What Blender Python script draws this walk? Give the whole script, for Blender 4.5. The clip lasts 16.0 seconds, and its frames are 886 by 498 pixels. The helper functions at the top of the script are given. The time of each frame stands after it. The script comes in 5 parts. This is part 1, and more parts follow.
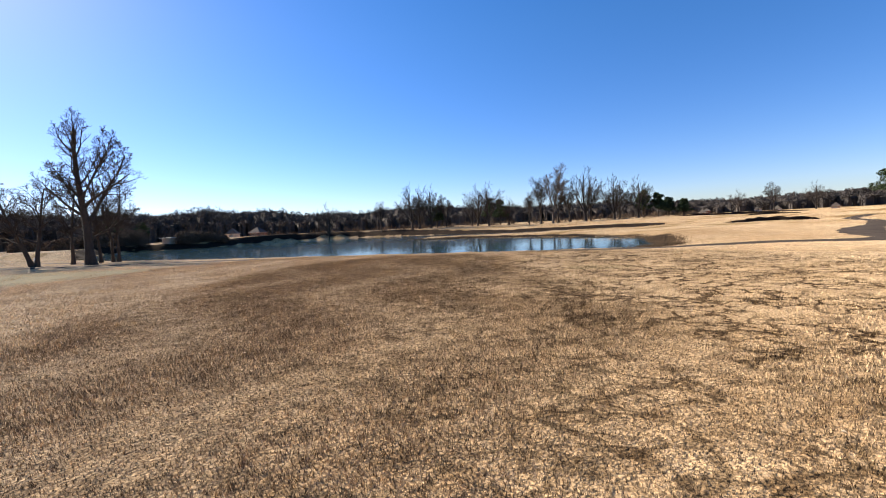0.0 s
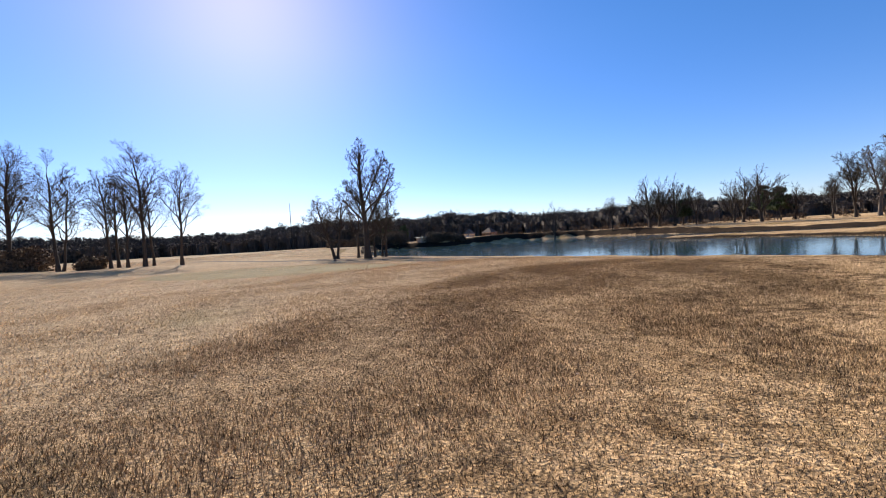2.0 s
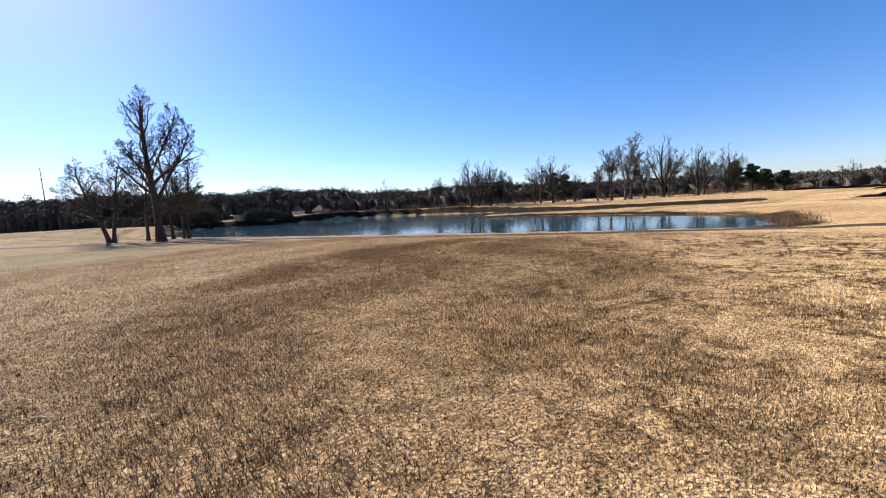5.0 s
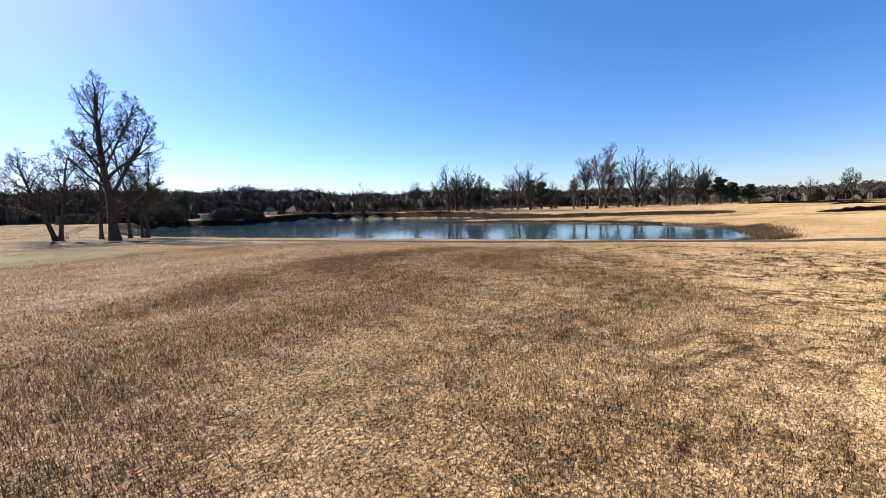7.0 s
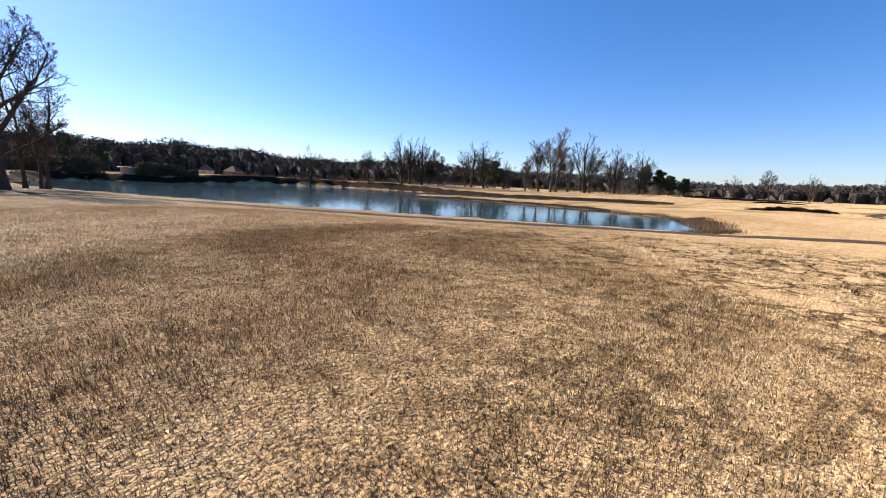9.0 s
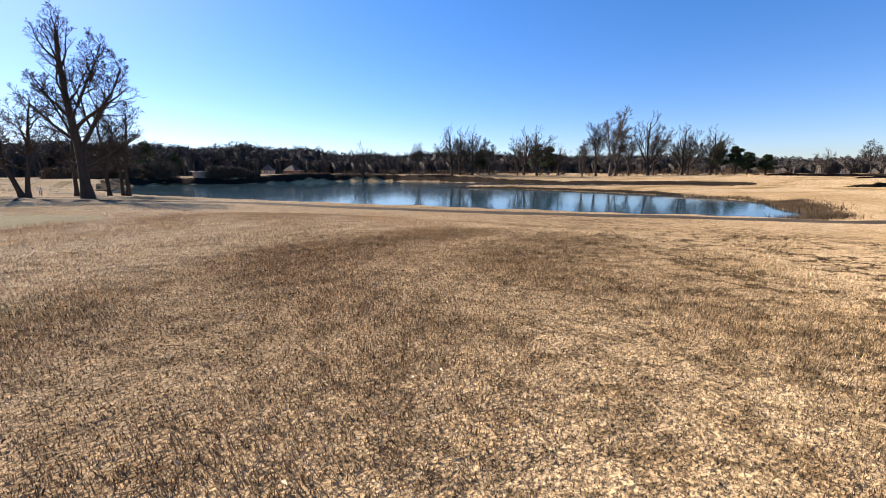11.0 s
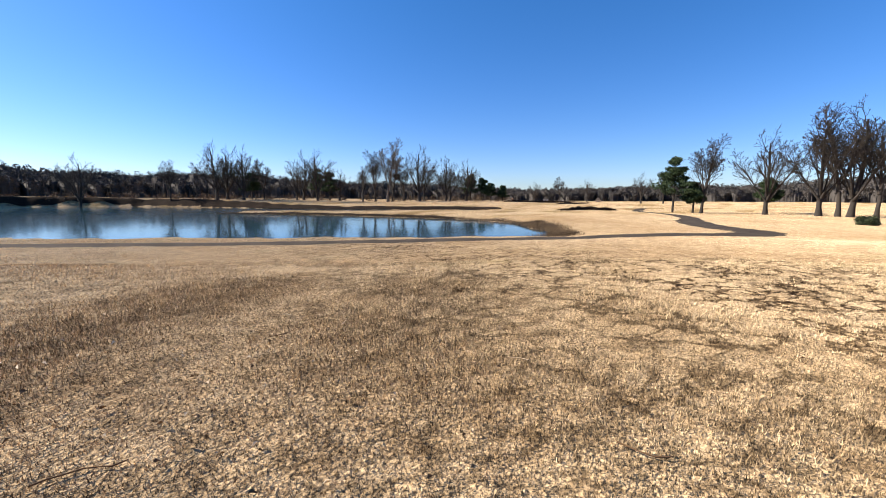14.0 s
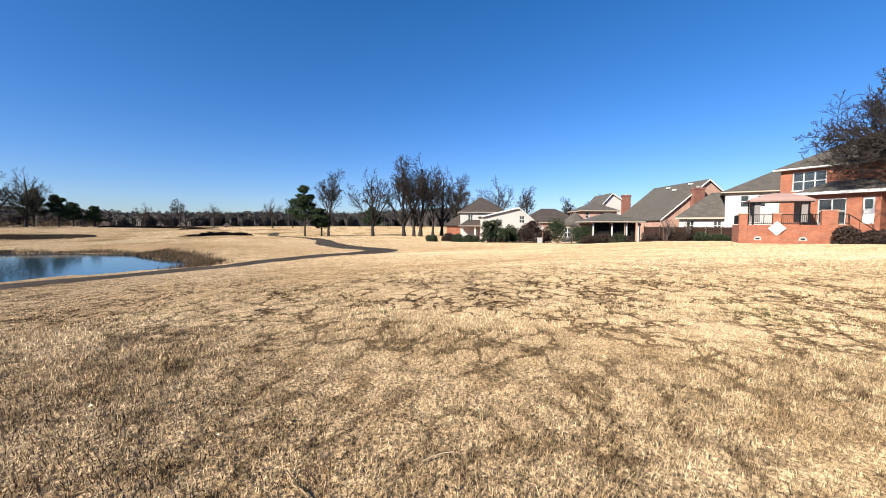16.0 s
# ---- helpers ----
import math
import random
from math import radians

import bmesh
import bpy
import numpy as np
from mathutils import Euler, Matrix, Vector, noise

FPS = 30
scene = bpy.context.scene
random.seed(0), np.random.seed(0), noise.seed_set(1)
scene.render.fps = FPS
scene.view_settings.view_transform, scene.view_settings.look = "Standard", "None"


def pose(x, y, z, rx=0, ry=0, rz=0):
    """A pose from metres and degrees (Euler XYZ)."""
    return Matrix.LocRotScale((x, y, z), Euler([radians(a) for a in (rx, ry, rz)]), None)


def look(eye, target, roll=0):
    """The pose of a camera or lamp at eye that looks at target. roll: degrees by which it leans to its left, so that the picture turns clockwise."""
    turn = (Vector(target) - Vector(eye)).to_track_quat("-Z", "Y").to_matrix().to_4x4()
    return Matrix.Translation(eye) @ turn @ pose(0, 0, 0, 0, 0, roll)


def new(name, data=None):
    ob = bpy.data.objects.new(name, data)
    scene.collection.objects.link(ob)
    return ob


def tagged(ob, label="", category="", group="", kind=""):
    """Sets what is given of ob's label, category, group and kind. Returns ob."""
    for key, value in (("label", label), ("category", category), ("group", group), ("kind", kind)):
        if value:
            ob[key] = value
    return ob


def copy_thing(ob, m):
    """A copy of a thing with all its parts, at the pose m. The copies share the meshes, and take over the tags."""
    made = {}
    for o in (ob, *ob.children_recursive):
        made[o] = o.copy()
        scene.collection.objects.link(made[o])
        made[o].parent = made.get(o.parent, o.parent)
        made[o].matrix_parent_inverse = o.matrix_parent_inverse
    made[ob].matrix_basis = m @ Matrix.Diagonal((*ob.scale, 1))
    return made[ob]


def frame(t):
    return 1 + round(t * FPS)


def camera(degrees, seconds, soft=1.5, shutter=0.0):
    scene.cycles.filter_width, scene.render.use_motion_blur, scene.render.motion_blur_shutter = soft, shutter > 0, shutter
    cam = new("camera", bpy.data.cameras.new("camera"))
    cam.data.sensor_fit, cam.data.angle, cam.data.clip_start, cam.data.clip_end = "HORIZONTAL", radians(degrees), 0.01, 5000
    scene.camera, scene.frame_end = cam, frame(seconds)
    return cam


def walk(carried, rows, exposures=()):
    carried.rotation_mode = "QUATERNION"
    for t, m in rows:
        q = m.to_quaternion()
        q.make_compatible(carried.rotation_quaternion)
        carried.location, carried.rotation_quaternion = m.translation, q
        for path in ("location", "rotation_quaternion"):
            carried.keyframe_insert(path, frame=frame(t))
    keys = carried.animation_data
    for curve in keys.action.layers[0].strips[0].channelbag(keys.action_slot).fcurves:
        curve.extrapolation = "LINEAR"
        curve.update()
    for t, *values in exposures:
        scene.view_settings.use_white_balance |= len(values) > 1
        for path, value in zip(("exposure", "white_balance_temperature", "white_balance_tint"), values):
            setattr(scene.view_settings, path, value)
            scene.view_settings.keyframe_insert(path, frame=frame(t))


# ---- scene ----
cam = camera(96.5, 16.0, soft=1.0)
PATH = [
    (0, (0.176, -0.228, 1.619), (0.26, 1.767, 1.499), -3.0),
    (0.5, (0.155, 0.311, 1.607), (0.428, 2.287, 1.466), -3.4),
    (1, (0.022, 0.832, 1.582), (0.226, 2.812, 1.389), -3.9),
    (1.5, (-0.09, 1.361, 1.563), (-0.45, 3.325, 1.448), -3.9),
    (2, (-0.282, 1.892, 1.541), (-1.264, 3.633, 1.484), -3.6),
    (2.5, (-0.378, 2.415, 1.512), (-1.496, 4.073, 1.468), -3.4),
    (3, (-0.506, 2.916, 1.495), (-1.456, 4.674, 1.431), -3.0),
    (3.5, (-0.616, 3.416, 1.489), (-1.07, 5.36, 1.373), -3.1),
    (5.8, (-0.672, 4.724, 1.525), (-0.869, 6.7, 1.292), -3.2),
    (6, (-0.704, 4.9, 1.51), (-0.92, 6.878, 1.304), -3.0),
    (6.5, (-0.858, 5.351, 1.502), (-1.09, 7.328, 1.31), -2.1),
    (7, (-0.947, 5.818, 1.514), (-1.033, 7.806, 1.314), -1.7),
    (7.5, (-0.998, 6.327, 1.501), (-0.997, 8.311, 1.251), 0.8),
    (8, (-1.106, 6.818, 1.48), (-1.017, 8.795, 1.195), 2.3),
    (8.5, (-1.114, 7.272, 1.479), (-0.95, 9.242, 1.175), 2.8),
    (9, (-1.208, 7.765, 1.449), (-1.037, 9.731, 1.123), 2.5),
    (9.5, (-1.227, 8.274, 1.412), (-1.132, 10.241, 1.064), 1.7),
    (11.8, (-1.233, 10.243, 1.689), (-1.345, 12.203, 1.306), -0.4),
    (12, (-1.269, 10.465, 1.665), (-1.342, 12.429, 1.295), -0.8),
    (12.5, (-1.339, 10.989, 1.619), (-1.348, 12.958, 1.269), -1.1),
    (13, (-1.408, 11.511, 1.597), (-1.471, 13.466, 1.181), -1.3),
    (13.5, (-1.511, 12.065, 1.56), (-1.134, 14.001, 1.231), -0.1),
    (14, (-1.492, 12.619, 1.515), (-0.552, 14.366, 1.261), 0.4),
    (14.5, (-1.499, 13.132, 1.495), (0.034, 14.395, 1.257), 1.6),
    (15, (-1.421, 13.632, 1.447), (0.444, 14.322, 1.235), 2.7),
    (15.5, (-1.426, 14.119, 1.403), (0.54, 14.441, 1.237), 2.7),
    (16, (-1.376, 14.611, 1.388), (0.58, 15.011, 1.271), 0.3),
]
walk(cam, [(t, look(eye, target, roll)) for t, eye, target, roll in PATH], exposures=[(0.0, 1.42, 6900, 13), (1.2, 1.5, 6950, 14), (2.5, 1.28, 7100, 15), (3.4, 1.36, 7000, 14), (7.0, 1.48, 7100, 13), (9.5, 1.46, 7000, 13), (12.5, 1.42, 6650, 12), (13.6, 1.4, 6500, 10), (14.5, 1.26, 6450, 10), (15.2, 1.14, 6350, 9), (16.0, 1.08, 6250, 8)])

# ---- light ----
SUN_AZ, SUN_EL = radians(-54.3), radians(33.0)
world = bpy.data.worlds.new("world")
scene.world = world
world.use_nodes = True
sky = world.node_tree.nodes.new("ShaderNodeTexSky")
sky.sky_type, sky.sun_disc = "NISHITA", False
sky.sun_elevation, sky.sun_rotation = SUN_EL, SUN_AZ
sky.air_density, sky.dust_density, sky.ozone_density, sky.altitude = 1.0, 0.18, 4.0, 0
deep = world.node_tree.nodes.new("ShaderNodeHueSaturation")
deep.inputs["Saturation"].default_value = 1.3
tint = world.node_tree.nodes.new("ShaderNodeMixRGB")
tint.blend_type, tint.inputs[0].default_value, tint.inputs[2].default_value = "MULTIPLY", 1.0, (1.18, 0.96, 1.08, 1)
world.node_tree.links.new(sky.outputs[0], deep.inputs["Color"])
world.node_tree.links.new(deep.outputs[0], tint.inputs[1])
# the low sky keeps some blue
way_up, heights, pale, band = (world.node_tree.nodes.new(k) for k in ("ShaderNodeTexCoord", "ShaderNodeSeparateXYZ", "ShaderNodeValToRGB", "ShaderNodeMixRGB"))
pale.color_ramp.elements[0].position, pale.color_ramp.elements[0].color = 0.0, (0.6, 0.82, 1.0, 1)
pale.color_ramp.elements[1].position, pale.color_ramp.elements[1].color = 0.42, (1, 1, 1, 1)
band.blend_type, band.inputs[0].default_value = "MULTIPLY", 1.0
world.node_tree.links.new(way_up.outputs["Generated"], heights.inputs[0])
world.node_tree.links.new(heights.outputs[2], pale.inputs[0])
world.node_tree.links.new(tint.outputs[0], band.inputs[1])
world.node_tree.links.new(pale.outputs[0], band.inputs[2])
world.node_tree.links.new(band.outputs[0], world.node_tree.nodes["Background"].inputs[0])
world.node_tree.nodes["Background"].inputs[1].default_value = 0.065
sun = new("sun", bpy.data.lights.new("sun", "SUN"))
sun.data.energy, sun.data.angle, sun.data.color = 5.0, radians(0.5), (1.0, 0.93, 0.82)
sun_dir = Vector((math.sin(SUN_AZ) * math.cos(SUN_EL), math.cos(SUN_AZ) * math.cos(SUN_EL), math.sin(SUN_EL)))
sun.matrix_world = look(sun_dir * 200, (0, 0, 0))


# ---- materials ----
def material(name, stops, scale=4.0, rough=0.85, bump=0.3, fine=40.0, metal=0.0, island=0.0, stretch=(1, 1, 1), spec=0.3):
    """Base colour from two scales of noise over the stops, with relief; island: how much loose pieces vary in brightness."""
    m = bpy.data.materials.new(name)
    m.use_nodes = True
    n, l = m.node_tree.nodes, m.node_tree.links
    b = n["Principled BSDF"]
    b.inputs["Roughness"].default_value, b.inputs["Metallic"].default_value = rough, metal
    b.inputs["Specular IOR Level"].default_value = spec
    co, mp = n.new("ShaderNodeTexCoord"), n.new("ShaderNodeMapping")
    mp.inputs["Scale"].default_value = stretch
    l.new(co.outputs["Object"], mp.inputs[0])
    big, small, mix, ramp = n.new("ShaderNodeTexNoise"), n.new("ShaderNodeTexNoise"), n.new("ShaderNodeMath"), n.new("ShaderNodeValToRGB")
    big.inputs["Scale"].default_value, big.inputs["Detail"].default_value = scale, 5
    small.inputs["Scale"].default_value, small.inputs["Detail"].default_value = fine, 3
    l.new(mp.outputs[0], big.inputs[0]), l.new(mp.outputs[0], small.inputs[0])
    mix.operation, mix.inputs[1].default_value = "MULTIPLY_ADD", 0.6
    l.new(big.outputs[0], mix.inputs[0])
    half = n.new("ShaderNodeMath")
    half.operation, half.inputs[1].default_value = "MULTIPLY", 0.4
    l.new(small.outputs[0], half.inputs[0]), l.new(half.outputs[0], mix.inputs[2])
    value = mix.outputs[0]
    if island:
        geo, add = n.new("ShaderNodeNewGeometry"), n.new("ShaderNodeMath")
        add.operation, add.inputs[1].default_value = "MULTIPLY_ADD", island
        sub = n.new("ShaderNodeMath")
        sub.operation, sub.inputs[1].default_value = "SUBTRACT", island / 2
        l.new(value, sub.inputs[0])
        l.new(geo.outputs["Random Per Island"], add.inputs[0]), l.new(sub.outputs[0], add.inputs[2])
        value = add.outputs[0]
    l.new(value, ramp.inputs[0])
    e = ramp.color_ramp.elements
    while len(e) < len(stops):
        e.new(0.5)
    for i, c in enumerate(stops):
        e[i].position, e[i].color = 0.3 + 0.4 * i / max(1, len(stops) - 1), (*c, 1)
    l.new(ramp.outputs[0], b.inputs["Base Color"])
    if bump:
        bp = n.new("ShaderNodeBump")
        bp.inputs["Strength"].default_value, bp.inputs["Distance"].default_value = bump, 0.02
        l.new(small.outputs[0], bp.inputs["Height"]), l.new(bp.outputs[0], b.inputs["Normal"])
    return m


def brick_material(name, c1, c2, mortar):
    m = bpy.data.materials.new(name)
    m.use_nodes = True
    n, l = m.node_tree.nodes, m.node_tree.links
    b = n["Principled BSDF"]
    b.inputs["Roughness"].default_value = 0.9
    geo, sep, com, add = n.new("ShaderNodeTexCoord"), n.new("ShaderNodeSeparateXYZ"), n.new("ShaderNodeCombineXYZ"), n.new("ShaderNodeMath")
    l.new(geo.outputs["Object"], sep.inputs[0])
    l.new(sep.outputs[0], add.inputs[0]), l.new(sep.outputs[1], add.inputs[1])
    l.new(add.outputs[0], com.inputs[0]), l.new(sep.outputs[2], com.inputs[1])
    br, no, mx = n.new("ShaderNodeTexBrick"), n.new("ShaderNodeTexNoise"), n.new("ShaderNodeMixRGB")
    for key, value in (("Scale", 1.0), ("Brick Width", 0.22), ("Row Height", 0.076), ("Mortar Size", 0.006), ("Bias", -0.1)):
        br.inputs[key].default_value = value
    br.inputs["Color1"].default_value, br.inputs["Color2"].default_value, br.inputs["Mortar"].default_value = (*c1, 1), (*c2, 1), (*mortar, 1)
    l.new(com.outputs[0], br.inputs[0])
    no.inputs["Scale"].default_value, no.inputs["Detail"].default_value = 1.3, 6
    l.new(geo.outputs["Object"], no.inputs[0])
    mx.blend_type, mx.inputs[0].default_value = "OVERLAY", 0.45
    l.new(br.outputs[0], mx.inputs[1]), l.new(no.outputs[0], mx.inputs[2]), l.new(mx.outputs[0], b.inputs["Base Color"])
    bp = n.new("ShaderNodeBump")
    bp.inputs["Strength"].default_value, bp.inputs["Distance"].default_value = 0.5, 0.01
    l.new(br.outputs[1], bp.inputs["Height"]), l.new(bp.outputs[0], b.inputs["Normal"])
    bp.invert = True
    return m


def shingle_material(name, c1, c2):
    m = brick_material(name, c1, c2, tuple(q * 0.6 for q in c1))
    t = [q for q in m.node_tree.nodes if q.bl_idname == "ShaderNodeTexBrick"][0]
    t.inputs["Brick Width"].default_value, t.inputs["Row Height"].default_value, t.inputs["Mortar Size"].default_value = 0.3, 0.11, 0.008
    return m


def siding_material(name, colour):
    """Lapped boards: a saw-tooth relief along the height."""
    m = material(name, [tuple(q * 0.88 for q in colour), colour], 1.2, 0.6, 0.05, 30)
    n, l = m.node_tree.nodes, m.node_tree.links
    co = [q for q in n if q.bl_idname == "ShaderNodeTexCoord"][0]
    wave, bp = n.new("ShaderNodeTexWave"), n.new("ShaderNodeBump")
    wave.wave_type, wave.bands_direction, wave.wave_profile = "BANDS", "Z", "SAW"
    wave.inputs["Scale"].default_value = 1.3
    bp.inputs["Strength"].default_value, bp.inputs["Distance"].default_value = 0.5, 0.02
    l.new(co.outputs["Object"], wave.inputs[0]), l.new(wave.outputs[1], bp.inputs["Height"])
    l.new(bp.outputs[0], n["Principled BSDF"].inputs["Normal"])
    return m


def turf_material(name, blades):
    """Dormant lawn: straw with brown worn patches, thin dark scuffs and fine blades' relief."""
    m = bpy.data.materials.new(name)
    m.use_nodes = True
    n, l = m.node_tree.nodes, m.node_tree.links
    b = n["Principled BSDF"]
    b.inputs["Roughness"].default_value, b.inputs["Specular IOR Level"].default_value = 0.95, 0.06
    b.inputs["Diffuse Roughness"].default_value = 0.25 if blades and name != "straw_blades_far_lightened" else 0.6
    geo = n.new("ShaderNodeNewGeometry")

    def noise_at(scale, detail, stretch=(1, 1, 1), turn=0.0, distortion=0.0):
        mp, no = n.new("ShaderNodeMapping"), n.new("ShaderNodeTexNoise")
        mp.vector_type = "TEXTURE"
        mp.inputs["Scale"].default_value, mp.inputs["Rotation"].default_value = [1 / q for q in stretch], (0, 0, turn)
        l.new(geo.outputs["Position"], mp.inputs[0]), l.new(mp.outputs[0], no.inputs[0])
        no.inputs["Scale"].default_value, no.inputs["Detail"].default_value, no.inputs["Distortion"].default_value = scale, detail, distortion
        return no.outputs[0]

    def ramp(value, *stops):
        r = n.new("ShaderNodeValToRGB")
        l.new(value, r.inputs[0])
        while len(r.color_ramp.elements) < len(stops):
            r.color_ramp.elements.new(0.5)
        for e, (p, c) in zip(r.color_ramp.elements, stops):
            e.position, e.color = p, (*c, 1)
        return r.outputs[0]

    def mixed(kind, fac, a, c):
        x = n.new("ShaderNodeMixRGB")
        x.blend_type = kind
        if isinstance(fac, float):
            x.inputs[0].default_value = fac
        else:
            l.new(fac, x.inputs[0])
        l.new(a, x.inputs[1]), l.new(c, x.inputs[2])
        return x.outputs[0]

    col = ramp(noise_at(0.07, 6), (0.3, (0.52, 0.38, 0.22)), (0.5, (0.61, 0.47, 0.29)), (0.7, (0.66, 0.53, 0.345)))
    col = mixed("MULTIPLY", 0.25 if name in ("straw_blades_far_lightened", "straw_blades_mid_lightened") else 0.4, col, ramp(noise_at(0.5, 6, (1, 2.2, 1), 0.5), (0.36, (0.7, 0.65, 0.58)), (0.55, (1, 1, 1))))
    fine = {"straw_blades_far_lightened": 0.15, "straw_blades_mid_lightened": 0.4}.get(name, 0.75)
    col = mixed("MULTIPLY", fine, col, ramp(noise_at(3.5, 6), (0.33, (0.55, 0.5, 0.45)), (0.56, (1, 1, 1))))
    col = mixed("MULTIPLY", fine, col, ramp(noise_at(38.0, 3), (0.34, (0.22, 0.195, 0.17)), (0.6, (1.25, 1.22, 1.18))))
    # scuffs: thin broken lines where the noise crosses its middle, drawn out along the mowing
    plain = n.new("ShaderNodeRGB")
    plain.outputs[0].default_value = (1, 1, 1, 1)
    apart = n.new("ShaderNodeSeparateXYZ")
    l.new(geo.outputs["Position"], apart.inputs[0])
    worn = n.new("ShaderNodeMapRange")
    worn.inputs["From Min"].default_value, worn.inputs["From Max"].default_value = -2.0, 5.0
    worn.inputs["To Min"].default_value, worn.inputs["To Max"].default_value = 0.25, 1.0
    l.new(apart.outputs[0], worn.inputs["Value"])
    spent = n.new("ShaderNodeMapRange")
    spent.inputs["From Min"].default_value, spent.inputs["From Max"].default_value = 8.0, 24.0
    spent.inputs["To Min"].default_value, spent.inputs["To Max"].default_value = 1.0, 0.12
    l.new(apart.outputs[0], spent.inputs["Value"])
    scuffed = n.new("ShaderNodeMath")
    scuffed.operation = "MULTIPLY"
    l.new(worn.outputs[0], scuffed.inputs[0]), l.new(spent.outputs[0], scuffed.inputs[1])
    # olive bands of rough across the fairways beyond the pond
    rough = n.new("ShaderNodeMapRange")
    rough.inputs["From Min"].default_value, rough.inputs["From Max"].default_value, rough.inputs["To Max"].default_value = 48.0, 64.0, 0.85
    l.new(apart.outputs[1], rough.inputs["Value"])
    col = mixed("MULTIPLY", rough.outputs[0], col, ramp(noise_at(0.055, 4, (1, 3.2, 1), 0.45, 0.6), (0.4, (0.55, 0.52, 0.38)), (0.47, (0.95, 0.93, 0.88)), (0.52, (1, 1, 1))))
    # a net of thin worn runs between tufted cells
    squeeze, stir, bent, cells = (n.new(k) for k in ("ShaderNodeMapping", "ShaderNodeTexNoise", "ShaderNodeMixRGB", "ShaderNodeTexVoronoi"))
    squeeze.inputs["Scale"].default_value, squeeze.inputs["Rotation"].default_value = (0.75, 1.25, 0.4), (0, 0, 0.25)
    l.new(geo.outputs["Position"], squeeze.inputs[0])
    stir.inputs["Scale"].default_value, stir.inputs["Detail"].default_value = 2.9, 6
    l.new(geo.outputs["Position"], stir.inputs[0])
    bent.blend_type, bent.inputs[0].default_value = "ADD", 0.7
    l.new(squeeze.outputs[0], bent.inputs[1]), l.new(stir.outputs["Color"], bent.inputs[2])
    cells.feature = "DISTANCE_TO_EDGE"
    cells.inputs["Scale"].default_value = 2.0
    l.new(bent.outputs[0], cells.inputs["Vector"])
    net = ramp(cells.outputs["Distance"], (0.018, (0.17, 0.145, 0.115)), (0.042, (0.32, 0.28, 0.23)), (0.085, (1, 1, 1)))
    bare = ramp(noise_at(0.95, 6), (0.38, (0, 0, 0)), (0.49, (1, 1, 1)))
    share = n.new("ShaderNodeMath")
    share.operation = "MULTIPLY"
    l.new(bare, share.inputs[0]), l.new(scuffed.outputs[0], share.inputs[1])
    col = mixed("MULTIPLY", 1.0, col, mixed("MIX", share.outputs[0], plain.outputs[0], net))
    for scale, stretch, turn, width, lo, hi in ((2.2, (0.7, 1.2, 1), -0.4, 0.017, 0.44, 0.56), (0.7, (0.5, 1.2, 1), 0.7, 0.011, 0.47, 0.6)):
        v = noise_at(scale, 4, stretch, turn, 0.7)
        line = ramp(v, (0.5 - 2 * width, (1, 1, 1)), (0.5 - 0.4 * width, (0.2, 0.17, 0.145)), (0.5 + 0.4 * width, (0.2, 0.17, 0.145)), (0.5 + 2 * width, (1, 1, 1)))
        where = ramp(noise_at(0.22 * scale, 4), (lo, (0, 0, 0)), (hi, (0.95, 0.95, 0.95)))
        amount = n.new("ShaderNodeMath")
        amount.operation = "MULTIPLY"
        l.new(where, amount.inputs[0]), l.new(scuffed.outputs[0], amount.inputs[1])
        if name == "straw_blades_far_lightened":
            amount.operation, amount.inputs[2].default_value = "MULTIPLY_ADD", -0.7
            amount.use_clamp = True
        col = mixed("MULTIPLY", 1.0, col, mixed("MIX", amount.outputs[0], plain.outputs[0], line))
    col = mixed("MIX", ramp(noise_at(0.28, 5), (0.6, (0, 0, 0)), (0.78, (0.35, 0.35, 0.35))), col, ramp(noise_at(9.0, 4), (0.3, (0.13, 0.15, 0.05)), (0.7, (0.26, 0.26, 0.1))))
    if blades:
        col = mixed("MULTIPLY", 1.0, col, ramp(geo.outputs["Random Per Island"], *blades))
        l.new(col, b.inputs["Base Color"])
        return m
    thatch = n.new("ShaderNodeMixRGB")
    thatch.blend_type, thatch.inputs[0].default_value, thatch.inputs[2].default_value = "MULTIPLY", 1.0, (0.95, 0.89, 0.83, 1)
    l.new(col, thatch.inputs[1]), l.new(thatch.outputs[0], b.inputs["Base Color"])
    bp, bp2 = n.new("ShaderNodeBump"), n.new("ShaderNodeBump")
    bp.inputs["Strength"].default_value, bp.inputs["Distance"].default_value = 0.9, 0.05
    bp2.inputs["Strength"].default_value, bp2.inputs["Distance"].default_value = 0.8, 0.12
    l.new(noise_at(40.0, 4), bp.inputs["Height"]), l.new(noise_at(3.0, 5), bp2.inputs["Height"])
    l.new(bp2.outputs[0], bp.inputs["Normal"]), l.new(bp.outputs[0], b.inputs["Normal"])
    return m


TURF = turf_material("dormant_turf", ())
# one straw in three tones: lighting put into colour, paler and bluer farther off
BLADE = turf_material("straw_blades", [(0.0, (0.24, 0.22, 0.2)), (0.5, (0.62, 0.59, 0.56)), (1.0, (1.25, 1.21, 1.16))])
MID_LIGHTENED = turf_material("straw_blades_mid_lightened", [(0.0, (0.62, 0.6, 0.56)), (0.5, (1.08, 1.06, 1.03)), (1.0, (1.45, 1.43, 1.4))])
FAR_LIGHTENED = turf_material("straw_blades_far_lightened", [(0.0, (1.22, 1.2, 1.18)), (0.5, (1.36, 1.36, 1.38)), (1.0, (1.48, 1.52, 1.58))])
